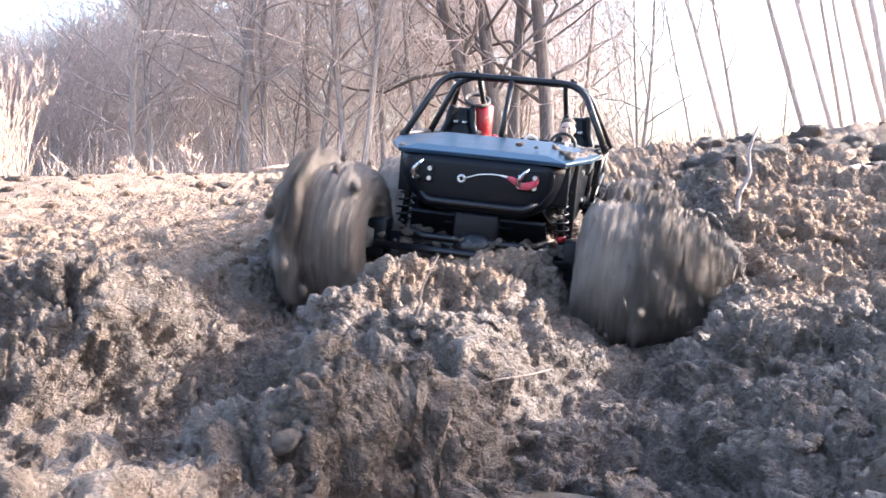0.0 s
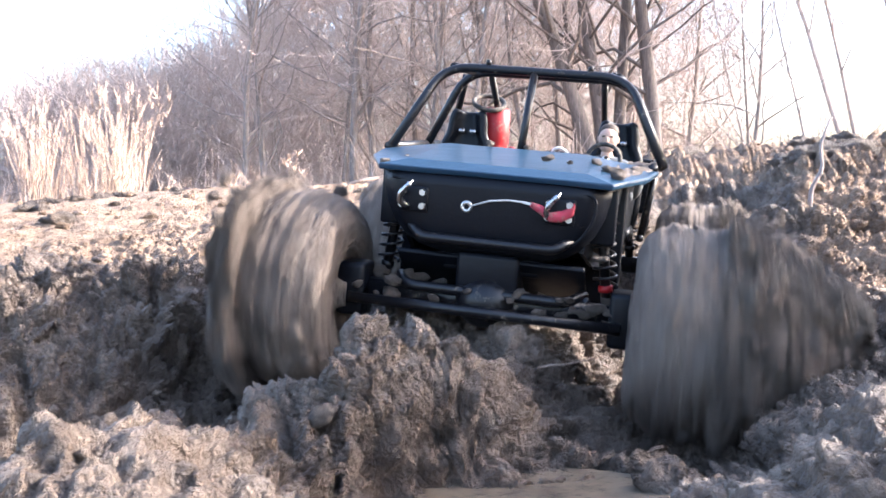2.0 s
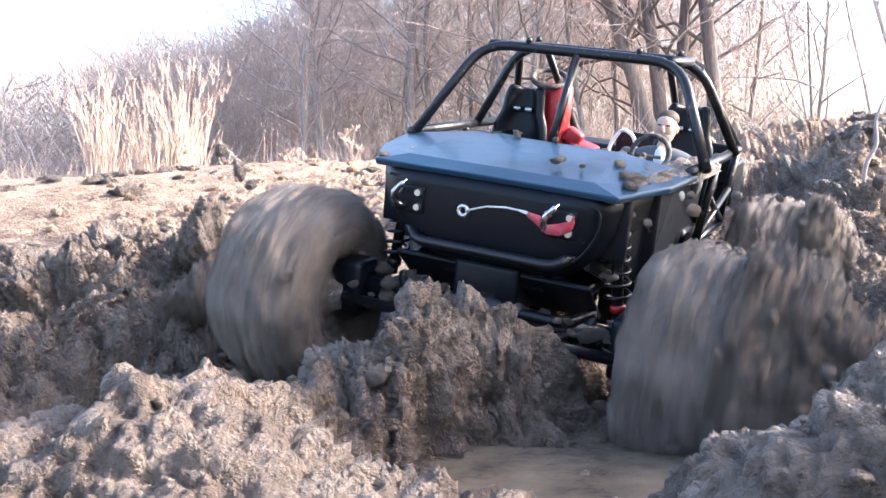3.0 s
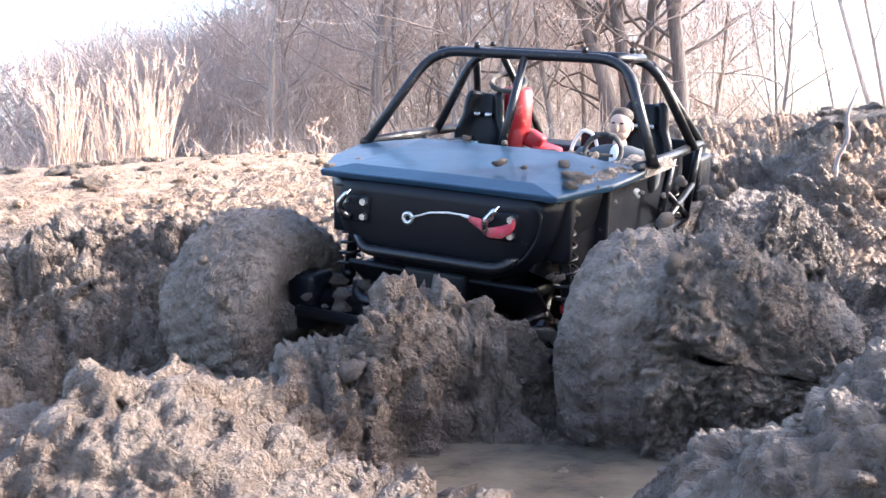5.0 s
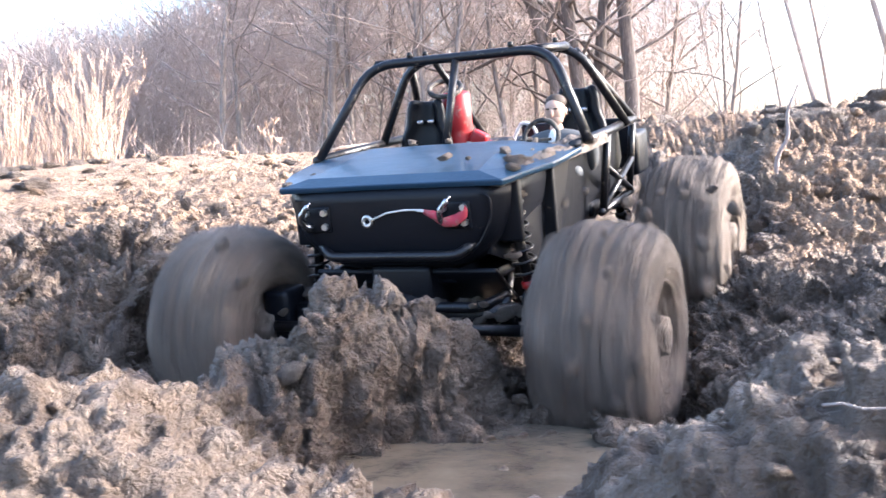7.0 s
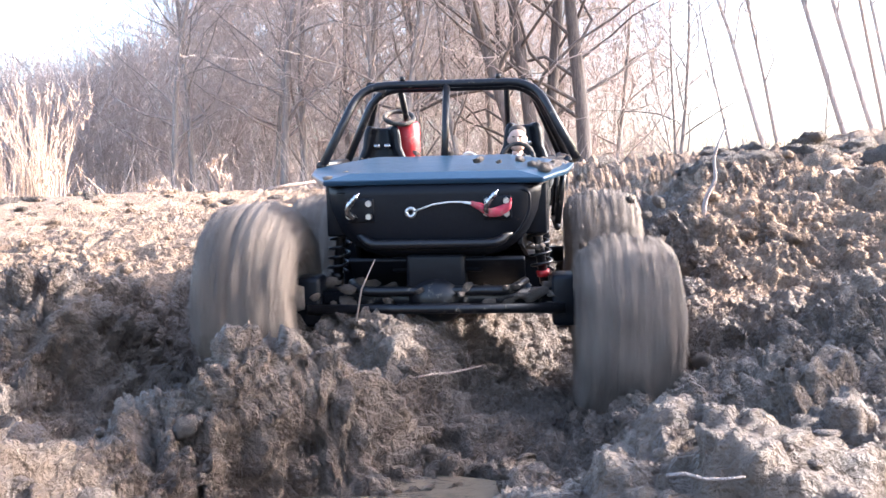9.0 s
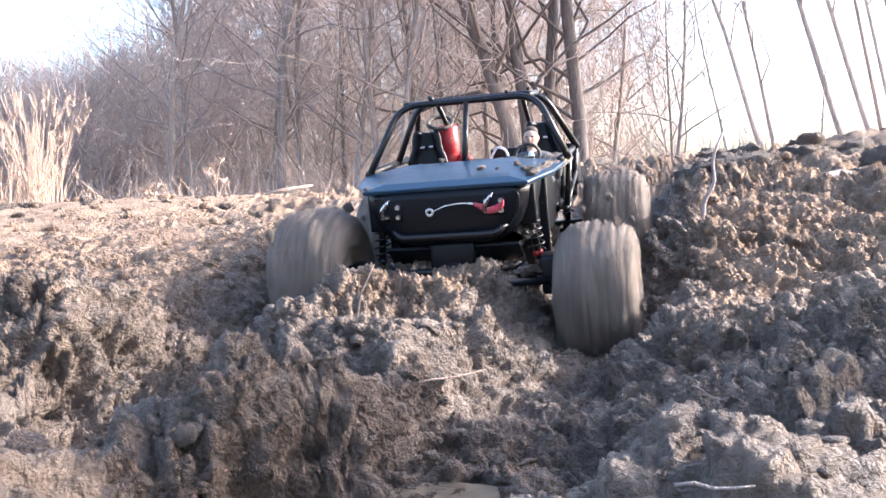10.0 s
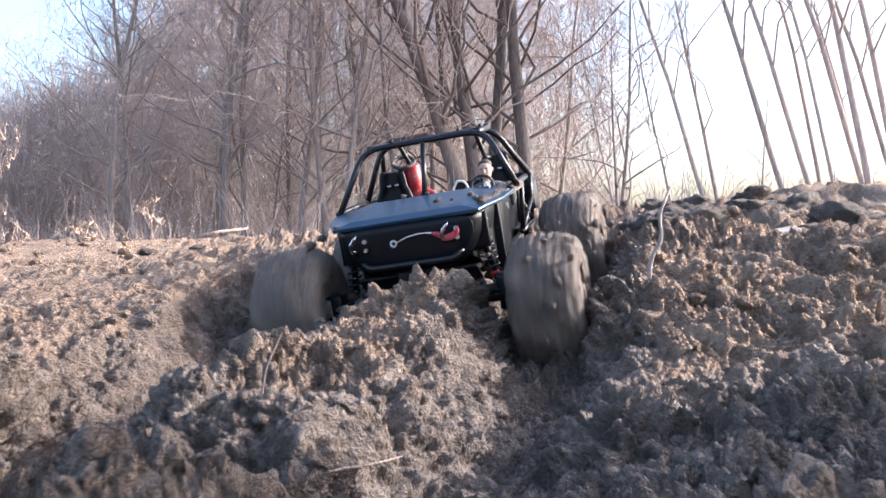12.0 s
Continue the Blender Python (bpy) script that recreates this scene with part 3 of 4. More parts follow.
    for sx in (-1, 1):
        for y in (0.045, 0.44):
            base, tip = Vector((sx * 0.128, y, -0.093)), Vector((sx * 0.112, y - 0.005, 0.025))
            shock = tube("shock_absorber", [base, tip], 0.006, TUBE, truck)
            tube("cap", [base.lerp(tip, 0.08), base.lerp(tip, 0.14)], 0.008, RED if sx > 0 and y < 0.2 else TUBE, shock)
            coil = [base.lerp(tip, 0.14 + 0.8 * k / 96) + Vector((0.0125 * math.cos(k / 96 * 2 * math.pi * 8), 0.0125 * math.sin(k / 96 * 2 * math.pi * 8), 0)) for k in range(97)]
            tube("coil_spring", coil, 0.0018, TUBE, shock, "dark muddy coil spring", sides=6)

    # tube cage
    R = 0.0057
    tube("front_hoop", [(-0.158, 0.128, 0.052), (-0.116, 0.205, 0.157), (0.118, 0.205, 0.157), (0.172, 0.145, 0.054)], R, TUBE, truck, "black tube front hoop", bend=0.035, sides=12)
    tube("rear_hoop", [(-0.158, 0.30, 0.052), (-0.112, 0.315, 0.157), (0.114, 0.315, 0.157), (0.165, 0.35, 0.052)], R, TUBE, truck, "black tube rear hoop", bend=0.035, sides=12)
    for sx in (-1, 1):
        tube("roof_rail", [(sx * 0.105, 0.205, 0.157), (sx * 0.103, 0.315, 0.157)], R * 0.95, TUBE, truck)
        tube("side_rail", [(sx * 0.160, 0.125, 0.052), (sx * 0.160, 0.27, 0.052), (sx * 0.155, 0.425, 0.052)], R, TUBE, truck, "black side rail caked with mud")
        tube("rear_brace", [(sx * 0.078, 0.315, 0.155), (sx * 0.075, 0.455, 0.045)], R * 0.8, TUBE, truck)
        tube("corner_brace", [(sx * 0.114, 0.318, 0.150), (sx * 0.156, 0.425, 0.052)], R * 0.9, TUBE, truck)
        tube("door_post", [(sx * 0.160, 0.27, 0.052), (sx * 0.148, 0.27, -0.045)], R * 0.85, TUBE, truck)
        tube("door_post", [(sx * 0.155, 0.42, 0.052), (sx * 0.145, 0.42, -0.045)], R * 0.85, TUBE, truck)
        tube("sill_rail", [(sx * 0.148, 0.26, -0.045), (sx * 0.145, 0.43, -0.045)], R * 0.85, TUBE, truck)
        tube("door_brace", [(sx * 0.149, 0.275, -0.04), (sx * 0.152, 0.415, 0.0)], R * 0.7, TUBE, truck)
        tube("door_brace", [(sx * 0.153, 0.275, 0.01), (sx * 0.148, 0.415, -0.04)], R * 0.7, TUBE, truck)
    tube("centre_post", [(0.0, 0.205, 0.157), (0.0, 0.15, 0.055)], R * 0.85, TUBE, truck)
    for x, y in ((-0.06, 0.205), (0.07, 0.205), (0.09, 0.315), (-0.09, 0.315)):
        bm = bmesh.new()
        bmesh.ops.create_cone(bm, cap_ends=True, segments=8, radius1=0.004, radius2=0.003, depth=0.006)
        bmesh.ops.translate(bm, vec=(x, y, 0.1655), verts=bm.verts[:])
        part("cage_bolt", bm, TUBE, truck)

    # seats
    for x, y in ((-0.112, 0.335), (0.1, 0.35)):
        bm = bmesh.new()
        secs = [(-0.045, 0.030, 0.0), (-0.01, 0.034, 0.004), (0.03, 0.035, 0.009), (0.055, 0.031, 0.013), (0.068, 0.022, 0.016), (0.08, 0.021, 0.018), (0.095, 0.019, 0.020), (0.102, 0.013, 0.022)]
        prev = None
        for z, w, back in secs:
            row = [bm.verts.new((x + w * u, y + back - 0.018 * max(0, abs(u) - 0.55) ** 1 * 2, z)) for u in (-1, -0.8, -0.45, 0, 0.45, 0.8, 1)]
            if prev:
                for k in range(6):
                    bm.faces.new((prev[k], prev[k + 1], row[k + 1], row[k]))
            prev = row
        back = part("seat_back", bm, BLACK, truck, "black bucket seat with a headrest")
        back.modifiers.new("thick", "SOLIDIFY").thickness = 0.012
        back.modifiers.new("round", "SUBSURF").levels = 1
        for hx in (-0.008, 0.008):
            bm = bmesh.new()
            block(bm, x + hx - 0.005, x + hx + 0.005, y + 0.005, y + 0.014, 0.071, 0.077, 0.002)
            part("belt_slot", bm, CHROME, back)
        bm = bmesh.new()
        block(bm, x - 0.034, x + 0.034, y - 0.075, y + 0.005, -0.055, -0.035, 0.008)
        part("seat_base", bm, BLACK, truck)

    # driver doll: one plain mesh
    bm = bmesh.new()

    def blob(at, size, mat, turn=(0, 0, 0)):
        r = bmesh.ops.create_icosphere(bm, subdivisions=3, radius=1)["verts"]
        bmesh.ops.transform(bm, matrix=pose(*at, *turn) @ Matrix.Diagonal((*size, 1)), verts=r)
        for f in {f for v in r for f in v.link_faces}:
            f.material_index = mat

    x, y = 0.093, 0.285
    blob((x, y, 0.008), (0.031, 0.018, 0.048), 0)
    blob((x, y - 0.002, 0.042), (0.040, 0.016, 0.016), 0)
    blob((x, y - 0.0165, 0.042), (0.007, 0.005, 0.017), 1)
    blob((x, y - 0.002, 0.056), (0.0085, 0.0085, 0.012), 2)
    blob((x, y - 0.003, 0.080), (0.0125, 0.0145, 0.0175), 2)
    blob((x, y - 0.005, 0.071), (0.0105, 0.0115, 0.0095), 2)
    blob((x, y - 0.0175, 0.078), (0.0026, 0.004, 0.005), 2)
    for s in (-1, 1):
        blob((x + s * 0.0125, y, 0.079), (0.002, 0.0035, 0.005), 2)
        blob((x + s * 0.005, y - 0.0158, 0.0835), (0.0028, 0.002, 0.0012), 3)
        blob((x + s * 0.040, y - 0.005, 0.028), (0.012, 0.013, 0.027), 0, (25, 0, s * 8))
        blob((x + s * 0.032, y - 0.04, 0.008), (0.0085, 0.032, 0.0085), 0, (-12, 0, s * 12))
    blob((x, y + 0.002, 0.090), (0.0128, 0.0148, 0.0105), 3)
    doll = part("driver_doll", bm, None, truck, "doll in a grey jacket and pale shirt at the wheel")
    for m in (SUIT, WHITE, SKIN, HAIR):
        doll.data.materials.append(m)
    wheel = ring("steering_wheel", (0.095, 0.215, 0.055), (0, -1, 0.45), 0.021, 0.003, RUBBER, truck, "small black steering wheel")
    tube("spoke", [(0.069, 0.215, 0.052), (0.107, 0.215, 0.052)], 0.002, RUBBER, wheel, sides=6)
    tube("column", [(0.088, 0.215, 0.052), (0.088, 0.155, 0.03)], 0.004, RUBBER, wheel, sides=8)

    # red bottle with a black handwheel, red bag and white cable behind the passenger seat
    v, f = tube_data([(-0.078, 0.375, z) for z in (-0.05, -0.045, 0.05, 0.056, 0.060, 0.106, 0.110)], [0.014, 0.0205, 0.0205, 0.0190, 0.0200, 0.0200, 0.016], 20)
    part("red_bottle", mesh_of("red_bottle", v, f, (RED,), True), None, truck, "glossy red cylinder with a black handwheel")
    ring("handwheel", (-0.088, 0.365, 0.116), (0.15, -0.5, 1), 0.022, 0.0035, RUBBER, truck, "black handwheel")
    tube("handwheel_stem", [(-0.078, 0.375, 0.095), (-0.088, 0.365, 0.108)], 0.004, RUBBER, truck)
    bm = bmesh.new()
    block(bm, -0.022, 0.022, -0.018, 0.018, -0.02, 0.02, 0.008, pose(-0.04, 0.385, 0.018, 10, 15, 20))
    block(bm, -0.012, 0.012, -0.012, 0.012, -0.01, 0.012, 0.005, pose(-0.05, 0.375, 0.042, 0, 30, 10))
    part("red_bag", bm, RED, truck, "crumpled red bag")
    loop = [(-0.005, 0.39, 0.01), (-0.003, 0.388, 0.04), (0.012, 0.385, 0.062), (0.028, 0.385, 0.056), (0.034, 0.39, 0.03), (0.03, 0.40, 0.005)]
    tube("white_cable", loop, 0.0024, WHITE, truck, "looped white cable", bend=0.02)
    tube("white_cable", [(-0.025, 0.36, 0.01), (-0.005, 0.355, 0.028), (0.03, 0.35, 0.022), (0.055, 0.36, 0.0)], 0.0018, WHITE, truck, bend=0.02)
    bm = bmesh.new()
    block(bm, -0.028, -0.008, 0.36, 0.385, 0.0, 0.03, 0.006)
    part("white_connector", bm, WHITE, truck)

    # crust of drying mud along the bonnet's edge and the side rail
    for sx, amount in ((1, 0.006),):
        bm = bmesh.new()
        grid = []
        for i in range(61):
            u = i / 60
            ex, ey, ez = (0.122 + 0.042 * min(1, u / 0.55), -0.008 + 0.27 * u, 0.038 + 0.012 * min(1, u / 0.55))
            row = []
            for j in range(17):
                v = j / 16
                q = Vector((u * 14, v * 4, 3.0 + sx))
                h = amount * (1.1 - 1.1 * v) * min(1, u * 5) + 0.005 * noise.noise(q) + 0.0035 * noise.noise(q * 2.6) + 0.002 * noise.noise(q * 6) - 0.003
                row.append(bm.verts.new((sx * (ex + 0.004 - 0.045 * v), ey, ez + 0.006 * v + (h if 0 < j < 16 and 3 < i < 58 else -0.008))))
            grid.append(row)
        for a, b in zip(grid, grid[1:]):
            for j in range(16):
                bm.faces.new((a[j], a[j + 1], b[j + 1], b[j]))
        bmesh.ops.recalc_face_normals(bm, faces=bm.faces[:])
        part("mud_crust", bm, MUD_WET, truck, "rough crust of drying mud")

    # mud stuck to the bonnet, rail and bumper
    rnd = random.Random(4)
    lumps_me = [clod_mesh("mud_lump", 60 + k, 0.75, 2, 0.6) for k in range(4)]
    spots = [(0.052, 0.03, 0.058, 0.0075), (0.075, 0.035, 0.055, 0.004), (-0.035, 0.134, 0.066, 0.007), (0.01, 0.136, 0.065, 0.006), (-0.11, 0.03, 0.045, 0.006),
             (-0.125, 0.0, 0.04, 0.008), (0.10, 0.08, 0.056, 0.008), (0.115, 0.05, 0.05, 0.010)]
    for k in range(14):
        u = rnd.random() ** 0.7
        spots.append((0.125 + 0.04 * u + rnd.uniform(-0.012, 0.006), 0.0 + 0.16 * u + rnd.uniform(-0.01, 0.03), 0.044 + 0.009 * u, rnd.uniform(0.005, 0.014)))
    for k in range(22):
        spots.append((0.118 + rnd.uniform(-0.008, 0.008), 0.02 + rnd.uniform(0, 0.03), rnd.uniform(-0.05, 0.035), rnd.uniform(0.004, 0.009)))
    for k in range(14):
        spots.append((rnd.uniform(-0.11, 0.11), rnd.uniform(0.134, 0.15), 0.060, rnd.uniform(0.002, 0.005)))
    for k in range(60):
        spots.append((rnd.uniform(-0.15, 0.15), rnd.uniform(-0.012, 0.03), -0.1 + rnd.uniform(-0.014, 0.014), rnd.uniform(0.004, 0.013)))
    for x, y, z, r in spots:
        ob = part("mud_lump", rnd.choice(lumps_me), None, truck)
        ob.matrix_basis = pose(x, y, z, rnd.uniform(-20, 20), rnd.uniform(-20, 20), rnd.uniform(0, 360)) @ Matrix.Scale(r, 4)

    tyre, rim = [lathe_tyre(k) for k in range(2)], rim_mesh()
    wheels = []
    for k, at in enumerate(WHEELS):
        w = new("wheel")
        w.parent = truck
        w.matrix_basis = Matrix.Translation(at)
        part("tyre", tyre[k % 2], None, w, "fat balloon tyre thickly coated in grey-brown mud")
        part("rim", rim, None, w, "rim filled with grey-brown mud")
        wheels.append(w)
    return truck, wheels


truck, wheels = build_truck()


# ---- clods lying on the mud ----
def scatter_clods():
    rnd = random.Random(11)
    kinds = [clod_mesh("mud_clod", k, 1.0, 3, 0.7, MUD_WET if k < 4 else MUD) for k in range(8)]
    base = None
    for k in range(110):
        y = rnd.uniform(0.35, 2.1)
        x = rnd.uniform(-0.45 * y - 0.15, 0.45 * y + 0.15)
        d = min(float(rut(np.array([x]), np.array([y]), p)[0][0]) for p in (RUT_L, RUT_R))
        if d < 0.1 or (abs(x) < 0.2 and 0.9 < y < 1.9):
            continue
        r = rnd.uniform(0.004, 0.011) * (0.7 + 0.4 * y)
        ob = new("mud_clod", kinds[k % 4 + (4 if y + 0.25 * x > 1.3 else 0)])
        ob.matrix_basis = pose(x, y, ground_z(x, y) - r * 0.1, rnd.uniform(-30, 30), rnd.uniform(-30, 30), rnd.uniform(0, 360)) @ Matrix.Scale(r, 4)
        tagged(ob, "torn brown clod of clay lying on the mud", "clod", "clods on the mud")


scatter_clods()


def larger_clods():
    rnd = random.Random(29)
    kinds = [clod_mesh("clay_block", 40 + k, 1.0, 4, 0.55, MUD_WET) for k in range(4)]
    spots = [(rnd.uniform(0.45, 1.7), rnd.uniform(1.9, 3.4), rnd.uniform(0.03, 0.075)) for _ in range(22)]
    spots += [(rnd.uniform(-1.7, -0.2), rnd.uniform(2.2, 3.9), rnd.uniform(0.012, 0.032)) for _ in range(70)] + [(-0.95, 1.95, 0.032)]
    for k, (x, y, r) in enumerate(spots):
        ob = new("clay_block", kinds[k % 4])
        ob.matrix_basis = pose(x, y, ground_z(x, y) - r * 0.05, rnd.uniform(-15, 15), rnd.uniform(-15, 15), rnd.uniform(0, 360)) @ Matrix.Scale(r, 4)
        tagged(ob, "dark damp block of clay turned up on the ground", "clod", "clay blocks")
    bm = bmesh.new()
    block(bm, -0.045, 0.045, -0.018, 0.018, -0.006, 0.006, 0.005)
    for v in bm.verts:
        v.co += Vector((0.006, 0.008, 0.003)) * noise.noise(v.co * 60)
    slab = part("flat_stone", bm, STONE, smooth=False)
    slab.matrix_basis = pose(0.86, 2.12, ground_z(0.86, 2.12) + 0.02, 8, -6, 20)
    tagged(slab, "pale flat stone lying on the mud bank", "stone")
    for x, y, lean, h in ((-0.022, 1.09, 0.03, 0.085),):
        z = ground_z(x, y)
        v, f = tube_data([(x, y, z - 0.01), (x + lean * 0.4, y, z + h * 0.6), (x + lean, y - 0.01, z + h)], [0.0014, 0.0011, 0.0006], 5)
        tagged(new("straw", mesh_of("straw", v, f, (PALE,), True)), "single dry straw sticking out of the mud", "straw")
    for x0, y0, x1, y1, r, mat in ((0.055, 1.0, 0.125, 1.06, 0.0014, PALE), (0.205, 0.325, 0.232, 0.318, 0.0008, TWIG)):
        pts = [(x0 + (x1 - x0) * k / 4, y0 + (y1 - y0) * k / 4, max(ground_z(x0, y0), ground_z(x1, y1)) + 0.007 + 0.001 * math.sin(2.0 * k)) for k in range(5)]
        v, f = tube_data(pts, [r, r, r * 0.9, r * 0.8, r * 0.5], 5)
        tagged(new("straw", mesh_of("straw", v, f, (mat,), True)), "thin dry stalk lying on the mud", "straw")


larger_clods()


def crumbs():
    """Small crumbs of clay all over the ground, one joined piece of stuff."""
    rs = np.random.RandomState(5)
    n = 1400
    y = 0.3 + 3.9 * rs.rand(n) ** 1.6
    x = (rs.rand(n) * 2 - 1) * (0.5 * y + 0.2) + 0.05
    z, damp = ground_shape(x, y)
    dmin = np.minimum(rut(x, y, RUT_L)[0], rut(x, y, RUT_R)[0])
    keep = dmin > 0.07
    x, y, z, damp = x[keep], y[keep], z[keep], damp[keep]
    r = (0.0015 + 0.0045 * rs.rand(len(x)) ** 3) * (0.8 + 0.7 * y)
    bm = bmesh.new()
    bmesh.ops.create_icosphere(bm, subdivisions=1, radius=1)
    bm.verts.ensure_lookup_table()
    unit = np.array([v.co[:] for v in bm.verts])
    tri = np.array([[v.index for v in f.verts] for f in bm.faces])
    bm.free()
    nv = len(unit)
    jitter = 1 + 0.8 * (rs.rand(len(x), nv, 1) - 0.5)
    turn = rs.rand(len(x)) * 6.28
    c, s = np.cos(turn)[:, None], np.sin(turn)[:, None]
    u = unit[None] * jitter
    px = (u[..., 0] * c - u[..., 1] * s) * r[:, None] * 1.2 + x[:, None]
    py = (u[..., 0] * s + u[..., 1] * c) * r[:, None] + y[:, None]
    pz = u[..., 2] * r[:, None] * 0.8 + z[:, None] + r[:, None] * 0.3
    co = np.stack([px, py, pz], -1).reshape(-1, 3)
    f = (tri[None] + (np.arange(len(x)) * nv)[:, None, None]).reshape(-1, 3)
    me = mesh_of("clay_crumbs", co.tolist(), f.tolist(), (MUD,), True)
    me.attributes.new("wet", "FLOAT", "POINT").data.foreach_set("value", np.repeat(damp, nv).astype(np.float32))
    tagged(new("clay_crumbs", me), "loose crumbs of brown clay strewn over the mud", "clay crumbs", kind="stuff")


crumbs()


# ---- trees ----
def tree_mesh(seed, height, trunk_r, lean=(0, 0), spread=0.5, first=0.3, limbs=14, twigs=3, levels=3, up=0.5, bark=None, limb=0.5):
    """Bare tree: (trunk, crown) meshes. Tapered trunk with limbs, and a crown of fine branches."""
    rnd = random.Random(seed)
    tv, tf, cv, cf = [], [], [], []

    def add(pts, radii, sides, fine):
        v, f = tube_data(pts, radii, sides, close=False)
        vs, fs = (cv, cf) if fine else (tv, tf)
        o = len(vs)
        vs.extend(v)
        fs.extend(tuple(i + o for i in q) for q in f)

    def grow(p, d, length, r, level):
        n = 6 if level < 2 else 4 if level < 3 else 3
        pts, q = [p.copy()], p.copy()
        wob = 0.30 if level else 0.05
        dd = d.copy()
        for k in range(n):
            dd = (dd + Vector((rnd.gauss(0, wob), rnd.gauss(0, wob), rnd.gauss(0, wob) + (up * 0.12 if level else 0)))).normalized()
            q = q + dd * (length / n)
            pts.append(q.copy())
        radii = [r * (1 - 0.82 * k / n) for k in range(n + 1)]
        add(pts, radii, 8 if level == 0 else 5 if level == 1 else 3, level >= 2)
        if level >= levels:
            return
        count = limbs if level == 0 else (6 if level == 1 else twigs + 1)
        for k in range(count):
            t = (first + (1 - first) * (k + rnd.random()) / count) if level == 0 else 0.2 + 0.8 * (k + rnd.random()) / count
            i = min(n - 1, int(t * n))
            at = pts[i].lerp(pts[i + 1], t * n - i)
            along = (pts[i + 1] - pts[i]).normalized()
            side = Vector((rnd.gauss(0, 1), rnd.gauss(0, 1), rnd.gauss(0, 0.5)))
            side = (side - along * side.dot(along)).normalized()
            nd = (along * (1 - spread * rnd.uniform(0.7, 1.2)) + side * spread * rnd.uniform(0.9, 1.5) + Vector((0, 0, up * 0.4))).normalized()
            rr = r * (1 - 0.82 * t)
            grow(at, nd, length * (0.42 if level == 0 else 0.5) * rnd.uniform(0.6, 1.15) * (1 - 0.45 * t if level == 0 else 1), max(rr * (limb if level == 0 else 0.5), 0.008), level + 1)

    grow(Vector((0, 0, -0.4)), Vector((lean[0], lean[1], 1)).normalized(), height, trunk_r, 0)
    return mesh_of("trunk", tv, tf, (bark or BARK,), True), mesh_of("crown", cv, cf, (TWIG,), True)


def plant(meshes, x, y, turn=0.0, size=1.0, label="bare grey-brown tree without leaves", group=""):
    t = tagged(new("tree"), label, "tree", group)
    t.matrix_basis = pose(x, y, ground_z(x, y) - 0.05, 0, 0, turn) @ Matrix.Scale(size, 4)
    part("trunk", meshes[0], None, t)
    part("crown", meshes[1], None, t)
    return t


def wood_top(a):
    """How high the wood stands, as a share of its distance, by x over y: lower towards the open side."""
    return float(np.interp(a, (-0.8, -0.6, -0.41, -0.33, -0.27, -0.2, 0.2), (0.13, 0.14, 0.155, 0.18, 0.24, 0.29, 0.29)))


